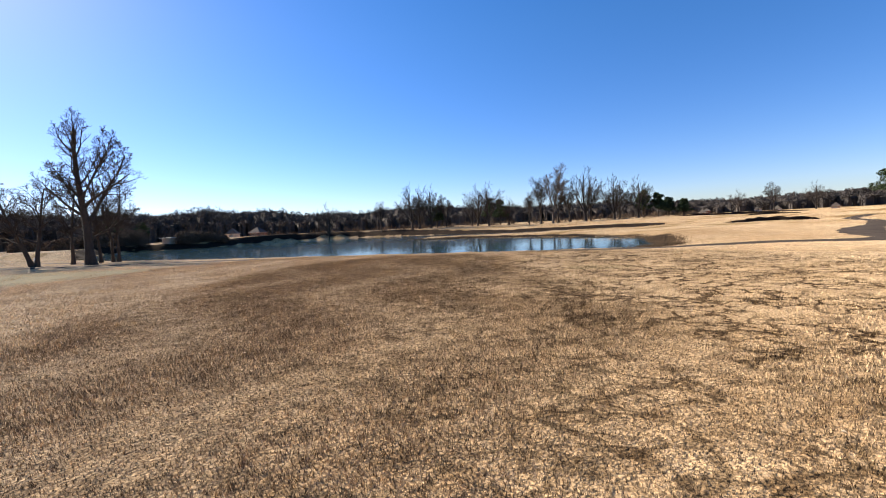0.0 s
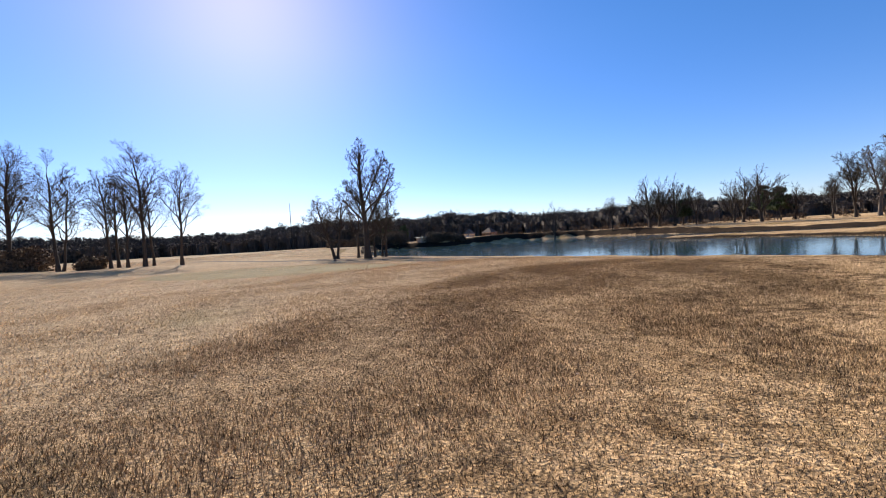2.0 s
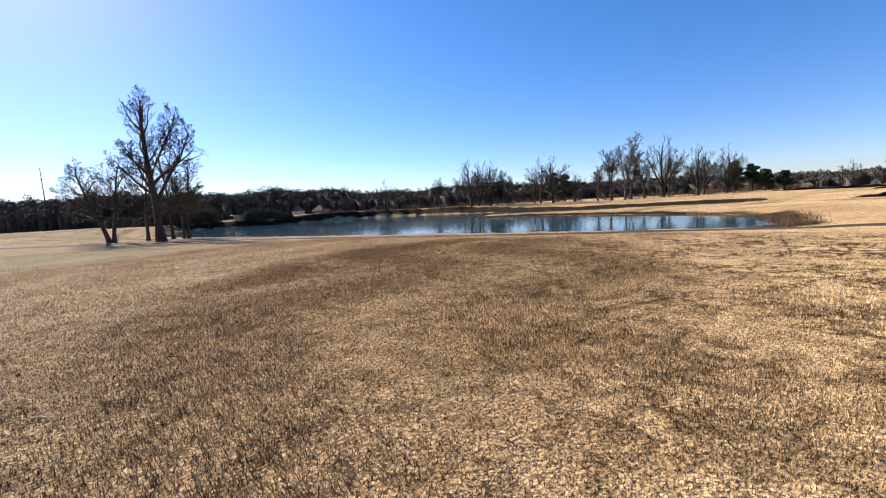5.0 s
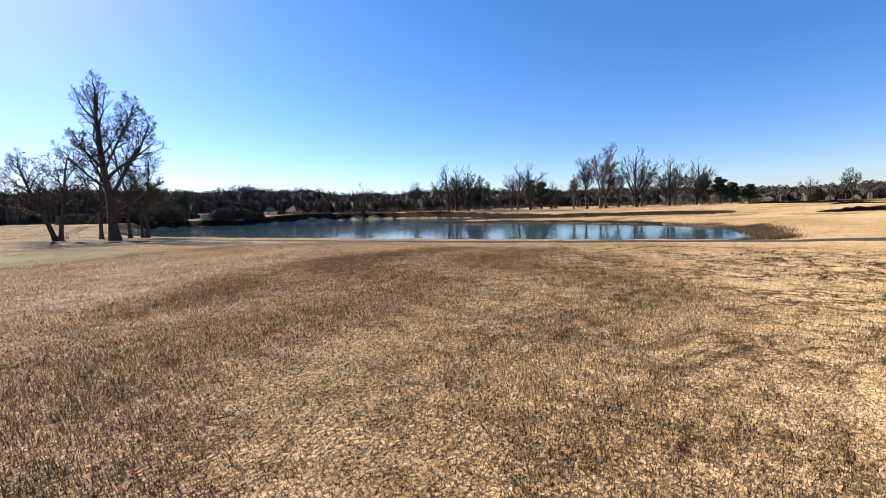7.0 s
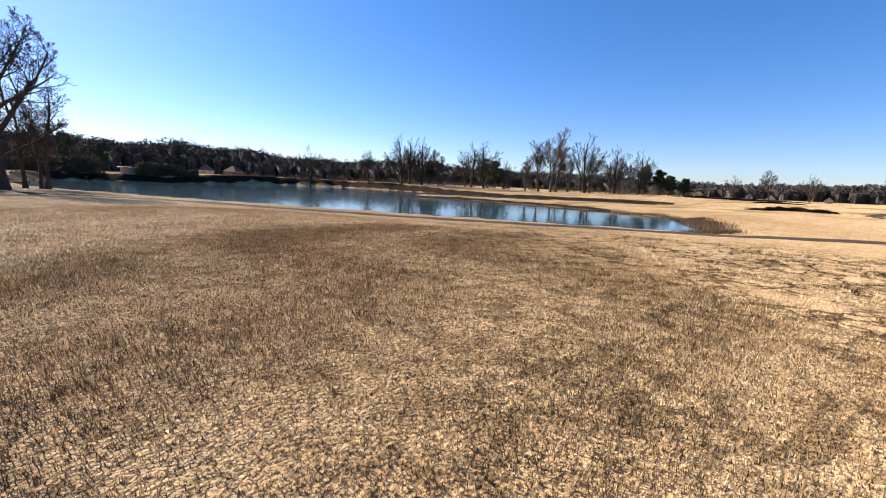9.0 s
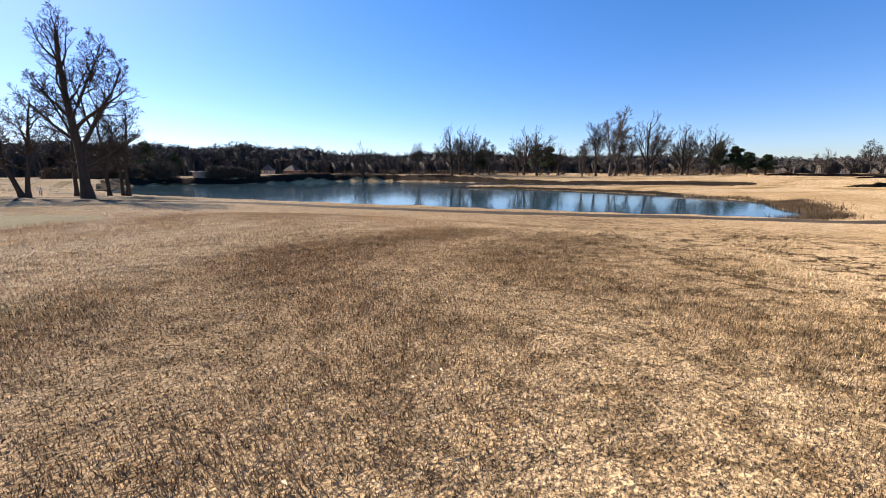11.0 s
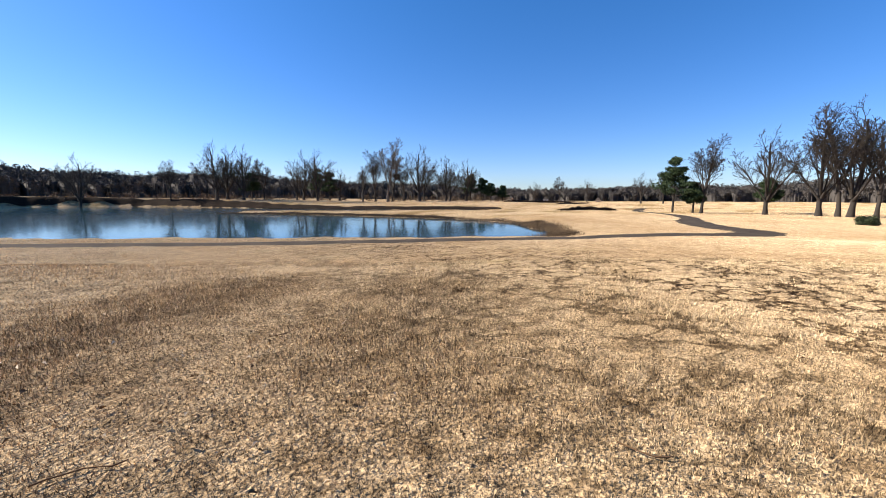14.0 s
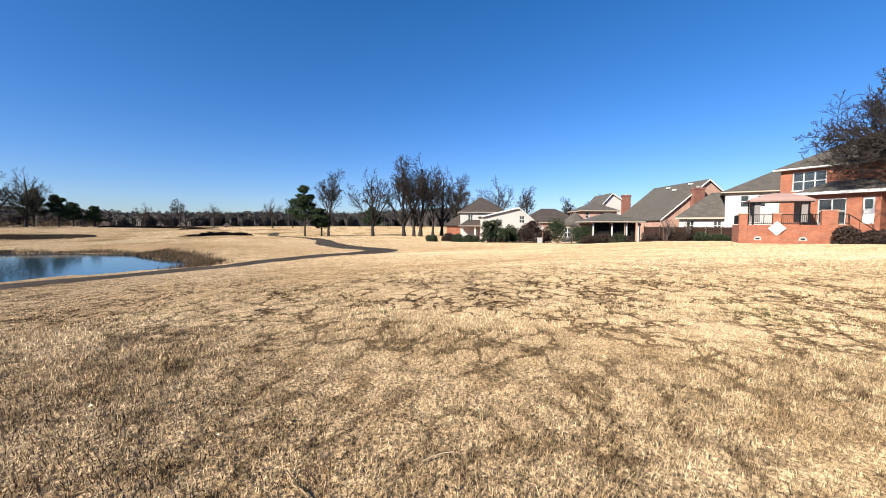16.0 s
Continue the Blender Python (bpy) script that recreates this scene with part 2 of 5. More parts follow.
BARK = material("grey_bark", [(0.02, 0.016, 0.0125), (0.055, 0.044, 0.035)], 3.0, 0.95, 0.8, 25, stretch=(1, 1, 0.25))
TWIG = material("twigs", [(0.02, 0.015, 0.012), (0.05, 0.038, 0.03)], 1.0, 0.95, 0, 8)
PALE_BARK = material("pale_bark", [(0.055, 0.044, 0.036), (0.13, 0.108, 0.09)], 2.0, 0.9, 0.5, 20, stretch=(1, 1, 0.3))
NEEDLE = material("pine_needles", [(0.012, 0.024, 0.008), (0.04, 0.062, 0.02)], 0.8, 0.8, 0, 6, island=0.4)
WOODS = material("far_woods", [(0.026, 0.024, 0.023), (0.06, 0.052, 0.046), (0.1, 0.084, 0.072)], 0.02, 0.95, 0, 0.4, island=0.15)
SCRUB = material("brown_scrub", [(0.05, 0.034, 0.022), (0.13, 0.088, 0.055)], 0.4, 0.95, 0, 3, island=0.5)
REED = material("dry_reeds", [(0.05, 0.032, 0.017), (0.15, 0.098, 0.052)], 0.5, 0.9, 0, 6, island=0.5)
WINTER = material("brown_garden_shrub", [(0.018, 0.011, 0.008), (0.06, 0.037, 0.026)], 0.6, 0.95, 0, 4, island=0.5)
SHRUB = material("dark_shrub_leaves", [(0.013, 0.02, 0.008), (0.045, 0.055, 0.02)], 1.5, 0.7, 0, 9, island=0.5)
ASPHALT = material("worn_asphalt", [(0.032, 0.025, 0.019), (0.08, 0.063, 0.049)], 0.7, 0.95, 0.3, 60, spec=0.04)
# dark soil, taken near black to carry the shade of the bunker faces
EARTH_AND_SHADE = material("earth_and_shade", [(0.012, 0.009, 0.007), (0.03, 0.021, 0.015)], 1.0, 0.98, 0.6, 9, spec=0.02)
TEE = material("mown_tee_turf", [(0.26, 0.2, 0.095), (0.36, 0.285, 0.145)], 0.35, 0.95, 0.4, 14, spec=0.03)
TEE.node_tree.nodes["Principled BSDF"].inputs["Diffuse Roughness"].default_value = 0.7
LEAF = material("dead_leaf", [(0.12, 0.065, 0.03), (0.3, 0.2, 0.11), (0.6, 0.47, 0.32)], 1.0, 1.0, 0, 5, island=0.9)

WATER = bpy.data.materials.new("pond_water")
WATER.use_nodes = True
_n, _l = WATER.node_tree.nodes, WATER.node_tree.links
_b = _n["Principled BSDF"]
_b.inputs["Base Color"].default_value, _b.inputs["Roughness"].default_value, _b.inputs["IOR"].default_value = (0.022, 0.05, 0.07, 1), 0.07, 1.33
_g, _m, _w, _p = (_n.new(k) for k in ("ShaderNodeNewGeometry", "ShaderNodeMapping", "ShaderNodeTexNoise", "ShaderNodeBump"))
_m.inputs["Scale"].default_value = (1.0, 0.5, 1)
_w.inputs["Scale"].default_value, _w.inputs["Detail"].default_value = 2.2, 4
_p.inputs["Strength"].default_value, _p.inputs["Distance"].default_value = 0.2, 0.03
_l.new(_g.outputs["Position"], _m.inputs[0]), _l.new(_m.outputs[0], _w.inputs[0])
_l.new(_w.outputs[0], _p.inputs["Height"]), _l.new(_p.outputs[0], _b.inputs["Normal"])


# ---- mesh helpers ----
def mesh_object(name, verts, faces, mat, parent=None, smooth=False, label=""):
    """Verts and faces as arrays; all faces have the same number of corners, or are a plain list."""
    me = bpy.data.meshes.new(name)
    if isinstance(faces, np.ndarray):
        k = faces.shape[1]
        me.vertices.add(len(verts)), me.loops.add(faces.size), me.polygons.add(len(faces))
        me.vertices.foreach_set("co", np.asarray(verts, np.float32).ravel())
        me.loops.foreach_set("vertex_index", faces.astype(np.int32).ravel())
        me.polygons.foreach_set("loop_start", np.arange(0, faces.size, k, dtype=np.int32))
        me.update(calc_edges=True)
    else:
        me.from_pydata([tuple(q) for q in verts], [], faces)
    if smooth:
        me.polygons.foreach_set("use_smooth", np.ones(len(me.polygons), bool))
    me.materials.append(mat)
    me.update()
    ob = new(name, me)
    if parent:
        ob.parent = parent
    return tagged(ob, label)


def part(name, bm, mat, parent, label=""):
    me = bpy.data.meshes.new(name)
    bm.normal_update()
    bm.to_mesh(me), bm.free()
    me.materials.append(mat)
    ob = new(name, me)
    ob.parent = parent
    return tagged(ob, label)


def thing(name, m, label, category, group="", kind=""):
    ob = tagged(new(name), label, category, group, kind)
    ob.matrix_world = m
    return ob


# ---- the lie of the land ----
NEAR = [(0, -15, 0.2), (0, 0, 0.26), (0.5, 4, 0.22), (-1, 8, 0.2), (-1.2, 11, 0.24), (-1.2, 14.5, 0.3), (2.5, 14, 0.18), (-7, 20, 0.25), (6, 14, 0.06), (-8, 5, 0.32), (8, 3, 0.15), (-3, 30, -0.35), (-5, 40, -0.95),
        (10, 30, -0.7), (20, 22, -0.6), (-20, 35, -0.55), (-35, 45, -1.0), (-25, 22, -0.05), (37, 30, -1.15), (25, 33, -1.2), (12, 38, -1.2), (38, -4, 0), (34, -14, 0.2), (-25, 55, -1.4)]
FAR = [(-41, 50, -0.85), (-47, 48, -0.65), (-70, 28, 0.05), (-77, 14, 0.6), (-48, 61, -0.9), (57, -11, -0.8), (59, 12, -1.1), (66, -4, -1.2), (75, 20, -1.6), (88, 50, -1.1), (86, 64, -1.2),
       (61, 75, -0.9), (45, 60, -0.9), (30, 70, -0.9), (10, 90, -1.0), (0, 160, 0.7), (80, 150, 0.3), (-60, 170, 1.2), (150, 120, 0.2), (-90, 110, 0.3), (-80, 60, 0), (300, 100, 0.8),
       (0, 400, 1.5), (-300, 100, 1), (-100, -100, 0.5), (100, -100, 0.5)]
SPOTS = np.array(NEAR + FAR, float)
SHORE = np.array([(-54, 70), (-46, 65.5), (-38, 62), (-28, 57), (-19, 53.5), (-10, 49.5), (-3, 46.8), (4, 43.8), (10, 41.4), (16, 39.6), (22, 37.2), (24.5, 39), (26, 44), (29, 50), (29.6, 56),
                  (27, 63), (21, 72), (11, 83), (2, 90), (-3, 94), (1, 98), (12, 98), (28, 91), (46, 88), (55, 93), (56, 101), (40, 109), (17, 121), (-2, 138), (-25, 156), (-48, 157), (-62, 145),
                  (-66, 127), (-71, 124.5), (-78, 122), (-84, 118), (-86, 110), (-82, 100), (-74, 90), (-66, 80), (-58, 72.5)], float)
WATER_Z = -1.5


def pond_distance(p):
    """Distance to the pond's shore, positive on land."""
    a, b = SHORE, np.roll(SHORE, -1, 0)
    best, inside = np.full(len(p), 1e9), np.zeros(len(p), bool)
    for s, e in zip(a, b):
        d = e - s
        u = np.clip(((p - s) @ d) / (d @ d), 0, 1)
        best = np.minimum(best, np.hypot(*(p - s - u[:, None] * d).T))
        cross = (s[1] > p[:, 1]) != (e[1] > p[:, 1])
        with np.errstate(divide="ignore", invalid="ignore"):
            inside ^= cross & (p[:, 0] < (e[0] - s[0]) * (p[:, 1] - s[1]) / (e[1] - s[1] if e[1] != s[1] else 1e-9) + s[0])
    return np.where(inside, -best, best)


def smooth01(u):
    u = np.clip(u, 0, 1)
    return u * u * (3 - 2 * u)


def lie(x, y):
    """Height of the ground."""
    p = np.stack([np.atleast_1d(np.asarray(x, float)).ravel(), np.atleast_1d(np.asarray(y, float)).ravel()], 1)
    top, low = np.zeros(len(p)), np.zeros(len(p))
    for sx, sy, sz in SPOTS:
        w = 1 / ((p[:, 0] - sx) ** 2 + (p[:, 1] - sy) ** 2 + 16) ** 1.8
        top += w * sz
        low += w
    h = top / low
    r = np.hypot(p[:, 0], p[:, 1])
    h += 0.05 * np.sin(p[:, 0] * 0.21 + 1) * np.sin(p[:, 1] * 0.17) * smooth01((r - 18) / 30)
    h += 0.35 * np.sin(p[:, 0] * 0.041 + p[:, 1] * 0.013) * np.sin(p[:, 1] * 0.037 + 0.6) * smooth01((r - 70) / 80) * smooth01((p[:, 0] - 10) / 60)
    d = pond_distance(p) + 0.5 * np.sin(p[:, 0] * 0.9) * np.sin(p[:, 1] * 0.8 + 1)
    south = (p[:, 1] < 75.5 - 0.435 * (p[:, 0] + 54)) & (d < 22)
    h = np.where(south, np.minimum(h, WATER_Z + 0.05 + 0.022 * d + 0.0012 * d * d), h)
    h = np.where(d > 0, WATER_Z + (h - WATER_Z) * smooth01(d / np.where(p[:, 1] > 95, 3.4, 4.5) + 0.1), np.minimum(h, WATER_Z + 0.1 * d))
    return h


def lie1(x, y):
    return float(lie(x, y)[0])


def axis(lo, hi, fine_lo, fine_hi, fine, mid, reach):
    a = list(np.arange(fine_lo, fine_hi, fine))
    q, s = fine_hi, fine
    while q < reach:
        a.append(q)
        s = mid if lo < q < hi else s * 1.25
        q += s
    q, s = fine_lo, fine
    while q > -reach:
        s = mid if lo < q < hi else s * 1.25
        q -= s
        a.append(q)
    return np.array(sorted(a))


gx, gy = axis(-100, 110, -14, 16, 0.6, 1.4, 2600), axis(-40, 180, -6, 34, 0.6, 1.4, 2600)
GX, GY = np.meshgrid(gx, gy)
verts = np.stack([GX.ravel(), GY.ravel(), lie(GX.ravel(), GY.ravel())], 1)
nx, ny = len(gx), len(gy)
i = (np.arange(ny - 1)[:, None] * nx + np.arange(nx - 1)).ravel()
ground = mesh_object("ground", verts, np.stack([i, i + 1, i + nx + 1, i + nx], 1), TURF, smooth=True)
tagged(ground, "dormant straw-coloured golf course turf sloping down to a pond", "ground", kind="structure")

bm = bmesh.new()
bmesh.ops.create_grid(bm, x_segments=2, y_segments=2, size=1)
for q in bm.verts:
    q.co = (q.co.x * 90 - 15, q.co.y * 75 + 100, WATER_Z)
water = part("water", bm, WATER, None)
tagged(water, "still blue pond water with faint ripples", "pond", kind="structure")


def drape(name, centre, widths, mat, lift, steps, label, category, kind="structure", across=5):
    """A strip laid on the ground along a smooth line."""
    c = np.array(centre, float)
    t = np.linspace(0, len(c) - 1, steps)
    k = np.clip(t.astype(int), 0, len(c) - 2)
    u = (t - k)[:, None]
    g = lambda j: c[np.clip(j, 0, len(c) - 1)]
    p0, p1, p2, p3 = g(k - 1), g(k), g(k + 1), g(k + 2)
    line = 0.5 * (2 * p1 + (p2 - p0) * u + (2 * p0 - 5 * p1 + 4 * p2 - p3) * u ** 2 + (3 * p1 - p0 - 3 * p2 + p3) * u ** 3)
    w = np.interp(t, np.linspace(0, len(c) - 1, len(widths)), widths)
    way = np.gradient(line, axis=0)
    way /= np.linalg.norm(way, axis=1)[:, None]
    side = np.stack([-way[:, 1], way[:, 0]], 1)
    o = np.linspace(-0.5, 0.5, across)
    edge = 1 + 0.07 * np.sin(t * 9)[:, None] * np.sign(o) + 0.05 * np.sin(t * 23 + 2)[:, None]
    p = (line[:, None, :] + side[:, None, :] * (o[None, :] * w[:, None] * edge)[:, :, None]).reshape(-1, 2)
    z = lie(p[:, 0], p[:, 1]) + lift - 0.06 * (np.tile(np.abs(o), steps) > 0.49)
    i = (np.arange(steps - 1)[:, None] * across + np.arange(across - 1)).ravel()
    ob = mesh_object(name, np.column_stack([p, z]), np.stack([i, i + 1, i + across + 1, i + across], 1), mat, smooth=True)
    return tagged(ob, label, category, kind=kind)


drape("road", [(-75, 43), (-60, 44.5), (-48, 45), (-38, 46.8), (-31, 47.3), (-22, 47), (-12.5, 43), (-2, 39.2), (6, 37.4), (13, 36.2), (19.5, 34.6), (25.4, 33.2), (29.5, 31.0), (32.4, 29.4), (35, 28.7), (37.2, 29.0), (38.9, 30.6), (40.2, 33.2), (42.8, 36.6),
               (47.6, 40.6), (54, 44.5), (62.5, 51.5), (70, 58.5), (76, 66), (84, 74), (100, 84)], [2.8] * 13 + [3.5] * 6 + [2.4] * 6, ASPHALT, 0.06, 260, "worn grey asphalt cart path winding beside the pond", "cart path")
drape("pavement", [(-49, 47), (-45, 51.5), (-45.5, 56), (-52, 62), (-62, 66)], [2.0], ASPHALT, 0.05, 40, "worn grey asphalt side path under the bare trees", "cart path")

# the mown tee: a low oval apron
a = np.linspace(0, 2 * np.pi, 72, endpoint=False)
rings = []
for k in (1.0, 0.96, 0.7, 0.4, 0.05):
    rx, ry = 12.5 * k * (1 + 0.05 * np.sin(3 * a)), 6.2 * k * (1 + 0.06 * np.sin(2 * a + 1))
    x, y = -26.0 + rx * np.cos(a) - 0.45 * ry * np.sin(a), 20.8 + ry * np.sin(a) + 0.12 * rx * np.cos(a)
    rings.append(np.column_stack([x, y, lie(x, y) + (0.02 if k < 1 else -0.04)]))
f = [(r * 72 + j, r * 72 + (j + 1) % 72, (r + 1) * 72 + (j + 1) % 72, (r + 1) * 72 + j) for r in range(4) for j in range(72)]
tee = mesh_object("ground_tee", np.concatenate(rings), f, TEE, smooth=True)
tagged(tee, "close-mown yellow-green tee set in straw turf", "tee box", kind="structure")


# ---- trees ----
def tubes(lines):
    """Tapered tubes: each line is (points, radii, sides)."""
    V, F, base = [], [], 0
    for p, r, k in lines:
        p, r = np.asarray(p), np.asarray(r)
        d = np.gradient(p, axis=0)
        d /= np.linalg.norm(d, axis=1)[:, None] + 1e-9
        ref = np.where(np.abs(d[:, 2:3]) > 0.9, np.array([[1.0, 0, 0]]), np.array([[0, 0, 1.0]]))
        u = np.cross(d, ref)
        u /= np.linalg.norm(u, axis=1)[:, None] + 1e-9
        w = np.cross(d, u)
        a = np.linspace(0, 2 * np.pi, k, endpoint=False)
        ring = p[:, None, :] + r[:, None, None] * (np.cos(a)[None, :, None] * u[:, None, :] + np.sin(a)[None, :, None] * w[:, None, :])
        V.append(ring.reshape(-1, 3))
        i = (np.arange(len(p) - 1)[:, None] * k + np.arange(k)[None, :])
        j = (np.arange(len(p) - 1)[:, None] * k + (np.arange(k)[None, :] + 1) % k)
        F.append((np.stack([i, j, j + k, i + k], -1).reshape(-1, 4)) + base)
        base += len(p) * k
    return np.concatenate(V), np.concatenate(F)


class Grower:
    """Grows a bare broadleaf tree as tapered lines."""

    def __init__(self, seed, levels, counts, angles, shrink, thin, lift, wobble):
        self.r, self.levels, self.counts, self.angles = np.random.RandomState(seed), levels, counts, angles
        self.shrink, self.thin, self.lift, self.wobble = shrink, thin, lift, wobble
        self.stem, self.crown = [], []

    def limb(self, p, d, length, radius, level, start=0.25):
        r = self.r
        n = (9, 7, 4, 2, 2, 2)[level]
        pts, rad, dirs = [np.array(p, float)], [radius], []
        d = np.array(d, float) / np.linalg.norm(d)
        for k in range(n):
            d = d + r.normal(0, self.wobble * (0.35 if level == 0 else 1), 3) + np.array([0, 0, self.lift * (0 if level == 0 else 1)])
            d /= np.linalg.norm(d)
            dirs.append(d)
            pts.append(pts[-1] + d * length / n)
            rad.append(max(self.thin * 0.8, radius * (1 - (k + 1) / n * (0.72 if level == 0 else 0.8))))
        if level == 0:
            rad[0] *= 1.45
        (self.stem if level == 0 else self.crown).append((pts, rad, (9, 6, 5, 4, 3, 3)[level]))
        if level + 1 >= self.levels:
            return
        count = self.counts[level]
        for c in range(count):
            f = start + (1 - start) * (c + r.uniform(0.1, 0.9)) / count
            k = min(int(f * n), n - 1)
            at = pts[k] + (pts[k + 1] - pts[k]) * (f * n - k)
            a = math.radians(r.uniform(*self.angles[level]))
            spin = c * 2.4 + r.uniform(-0.6, 0.6)
            u = np.cross(dirs[k], [0.3, 0.9, 0.2])
            u /= np.linalg.norm(u)
            w = np.cross(dirs[k], u)
            way = dirs[k] * math.cos(a) + (u * math.cos(spin) + w * math.sin(spin)) * math.sin(a)
            grow = self.shrink[level] * (1.1 - 0.6 * (f - start) / (1 - start)) * r.uniform(0.75, 1.2)
            self.limb(at, way, length * grow, max(self.thin, rad[k] * r.uniform(0.45, 0.65)), level + 1, 0.2)


def tree_meshes(name, stems, **kw):
    """stems: (foot, direction, length, radius, bare share of the stem)."""
    g = Grower(**kw)
    for foot, d, length, radius, bare in stems:
        g.limb(foot, d, length, radius, 0, bare)
    return tubes(g.stem), tubes(g.crown)


def bare_tree(m, meshes, label, bark=None, twig=None, group=""):
    ob = thing("bare_tree", m, label, "tree", group)
    mesh_object("trunk", *meshes[0], bark or BARK, ob, smooth=True)
    mesh_object("crown", *meshes[1], twig or TWIG, ob, smooth=True)
    return ob


def spin(k):
    return (k * 137.5) % 360


LIGHT = dict(levels=4, counts=(12, 7, 6), shrink=(0.48, 0.5, 0.55), thin=0.03, lift=0.07, wobble=0.13)
NEARBY = dict(levels=5, counts=(15, 7, 5, 4), shrink=(0.4, 0.52, 0.5, 0.6), thin=0.014, lift=0.09, wobble=0.14)

# the tall tree on the near bank, and its neighbours
tall = tree_meshes("tall", [((0, 0, -0.2), (-0.03, 0, 1), 17.2, 0.5, 0.34), ((-0.2, 0, 4.6), (0.46, 0.1, 1), 10.5, 0.25, 0.25), ((-0.1, 0, 2.9), (0.95, -0.2, 0.7), 6.0, 0.16, 0.3),
                            ((-0.2, 0, 5.8), (-0.4, 0.2, 1), 6.5, 0.15, 0.3), ((-0.35, 0, 8.0), (0.4, -0.2, 1), 8.6, 0.17, 0.25), ((-0.2, 0, 3.6), (-0.8, 0.1, 0.45), 2.4, 0.09, 0.3)],
                   seed=4, angles=((28, 58), (28, 58), (30, 60), (30, 60)), levels=5, counts=(12, 7, 5, 4), shrink=(0.36, 0.5, 0.5, 0.6), thin=0.016, lift=0.09, wobble=0.14)
bare_tree(pose(-41.4, 50.6, lie1(-41.4, 50.6), rz=42), tall, "tall leafless tree with thick dark trunk on the pond bank")
twin = tree_meshes("twin", [((0, 0, -0.2), (-0.22, 0, 1), 9.2, 0.26, 0.3), ((0.35, 0, -0.2), (0.04, 0, 1), 9.5, 0.24, 0.3)], seed=9, angles=((35, 70), (30, 60), (30, 60), (30, 60)), **NEARBY)
bare_tree(pose(-46.6, 48.7, lie1(-46.6, 48.7), rz=40), twin, "small leafless tree with two leaning dark stems beside the cart path")
low = tree_meshes("low", [((0, 0, -0.2), (0.05, 0.03, 1), 10.5, 0.24, 0.3)], seed=12, angles=((35, 65), (30, 60), (30, 60), (30, 60)), **NEARBY)
first = bare_tree(pose(-48.9, 56.8, lie1(-48.9, 56.8)), low, "leafless dark tree in a clump by the pond", group="clump by the pond")
for k, (x, y, s) in enumerate([(-48.3, 60.8, 1.0), (-47.6, 62.2, 0.92), (-46.2, 61.4, 1.05)]):
    first.scale = (s, s, s)
    copy_thing(first, pose(x, y, lie1(x, y), rz=spin(k + 1)))
first.scale = (1, 1, 1)

# the row of slim trees
slim = tree_meshes("slim", [((0, 0, -0.2), (0.02, 0.02, 1), 15.5, 0.27, 0.3)], seed=21, angles=((25, 50), (25, 55), (30, 60), (30, 60)), **NEARBY)
fork = tree_meshes("fork", [((0, 0, -0.2), (-0.1, 0.02, 1), 14.0, 0.24, 0.3), ((0.5, 0.2, -0.2), (0.12, 0, 1), 11.5, 0.18, 0.3)], seed=25, angles=((30, 60), (25, 55), (30, 60), (30, 60)), **NEARBY)
slim_ob = bare_tree(pose(-66.1, 30.6, lie1(-66.1, 30.6), rz=10), slim, "slim leafless dark tree in a row at the fairway's edge", group="trees along the fairway")
fork_ob = bare_tree(pose(-73.7, 23.4, lie1(-73.7, 23.4), rz=30), fork, "leafless forked dark tree in a row at the fairway's edge", group="trees along the fairway")
for k, (ob, x, y, s) in enumerate([(slim_ob, -76.6, 13.9, 1.2), (fork_ob, -85.6, 17.6, 0.95), (slim_ob, -78.5, 19.9, 1.0), (slim_ob, -70.1, 28.0, 0.78), (slim_ob, -71.4, 29.5, 0.82), (slim_ob, -68.1, 29.3, 0.76),
                                   (slim_ob, -67.3, 32.3, 0.7), (slim_ob, -61.9, 33.5, 0.83), (slim_ob, -82, 12, 1.1), (fork_ob, -80.5, 16.2, 0.9), (slim_ob, -84, 21, 0.9)]):
    ob.scale = (s, s, s)
    copy_thing(ob, pose(x, y, lie1(x, y), rz=spin(k)))
slim_ob.scale = fork_ob.scale = (1, 1, 1)

# the far bank


def fan(height, limbs, spread, foot):
    """Stems of a vase-shaped tree: a short bole and limbs that rise and lean out from its head."""
    stems = [((0, 0, -0.2), (0.02, 0.01, 1), height * 0.9, 0.38, 0.4)]
    for k in range(limbs):
        a, lean = k * 2.4, spread * (0.55 + 0.45 * ((k * 5) % 7) / 6)
        stems.append(((0.1 * math.cos(a), 0.1 * math.sin(a), foot * (0.8 + 0.1 * (k % 5))), (lean * math.cos(a), lean * math.sin(a), 1), height * (0.82 - 0.22 * lean) - foot * 0.4, 0.15, 0.25))
    return stems


CROWN = dict(levels=4, counts=(7, 5, 4), angles=((18, 42), (20, 48), (22, 55)), shrink=(0.42, 0.5, 0.55), thin=0.026, lift=0.05, wobble=0.11)
round_a = tree_meshes("round_a", fan(14.4, 9, 1.0, 2.4), seed=31, **CROWN)
round_b = tree_meshes("round_b", fan(15.2, 8, 0.85, 2.8), seed=36, **CROWN)
lean_a = tree_meshes("lean_a", [((0, 0, -0.2), (0.02, 0, 1), 15.8, 0.34, 0.28), ((0.1, 0, 4.2), (0.28, 0.1, 1), 9.5, 0.2, 0.25), ((-0.1, 0, 5.2), (-0.24, -0.12, 1), 8.5, 0.18, 0.25)], seed=40, angles=((22, 45), (25, 50), (25, 60)), **LIGHT)
far_a = bare_tree(pose(-4.5, 148.4, lie1(-4.5, 148.4)), round_a, "round-crowned leafless tree on the far bank of the pond", group="trees on the far bank")
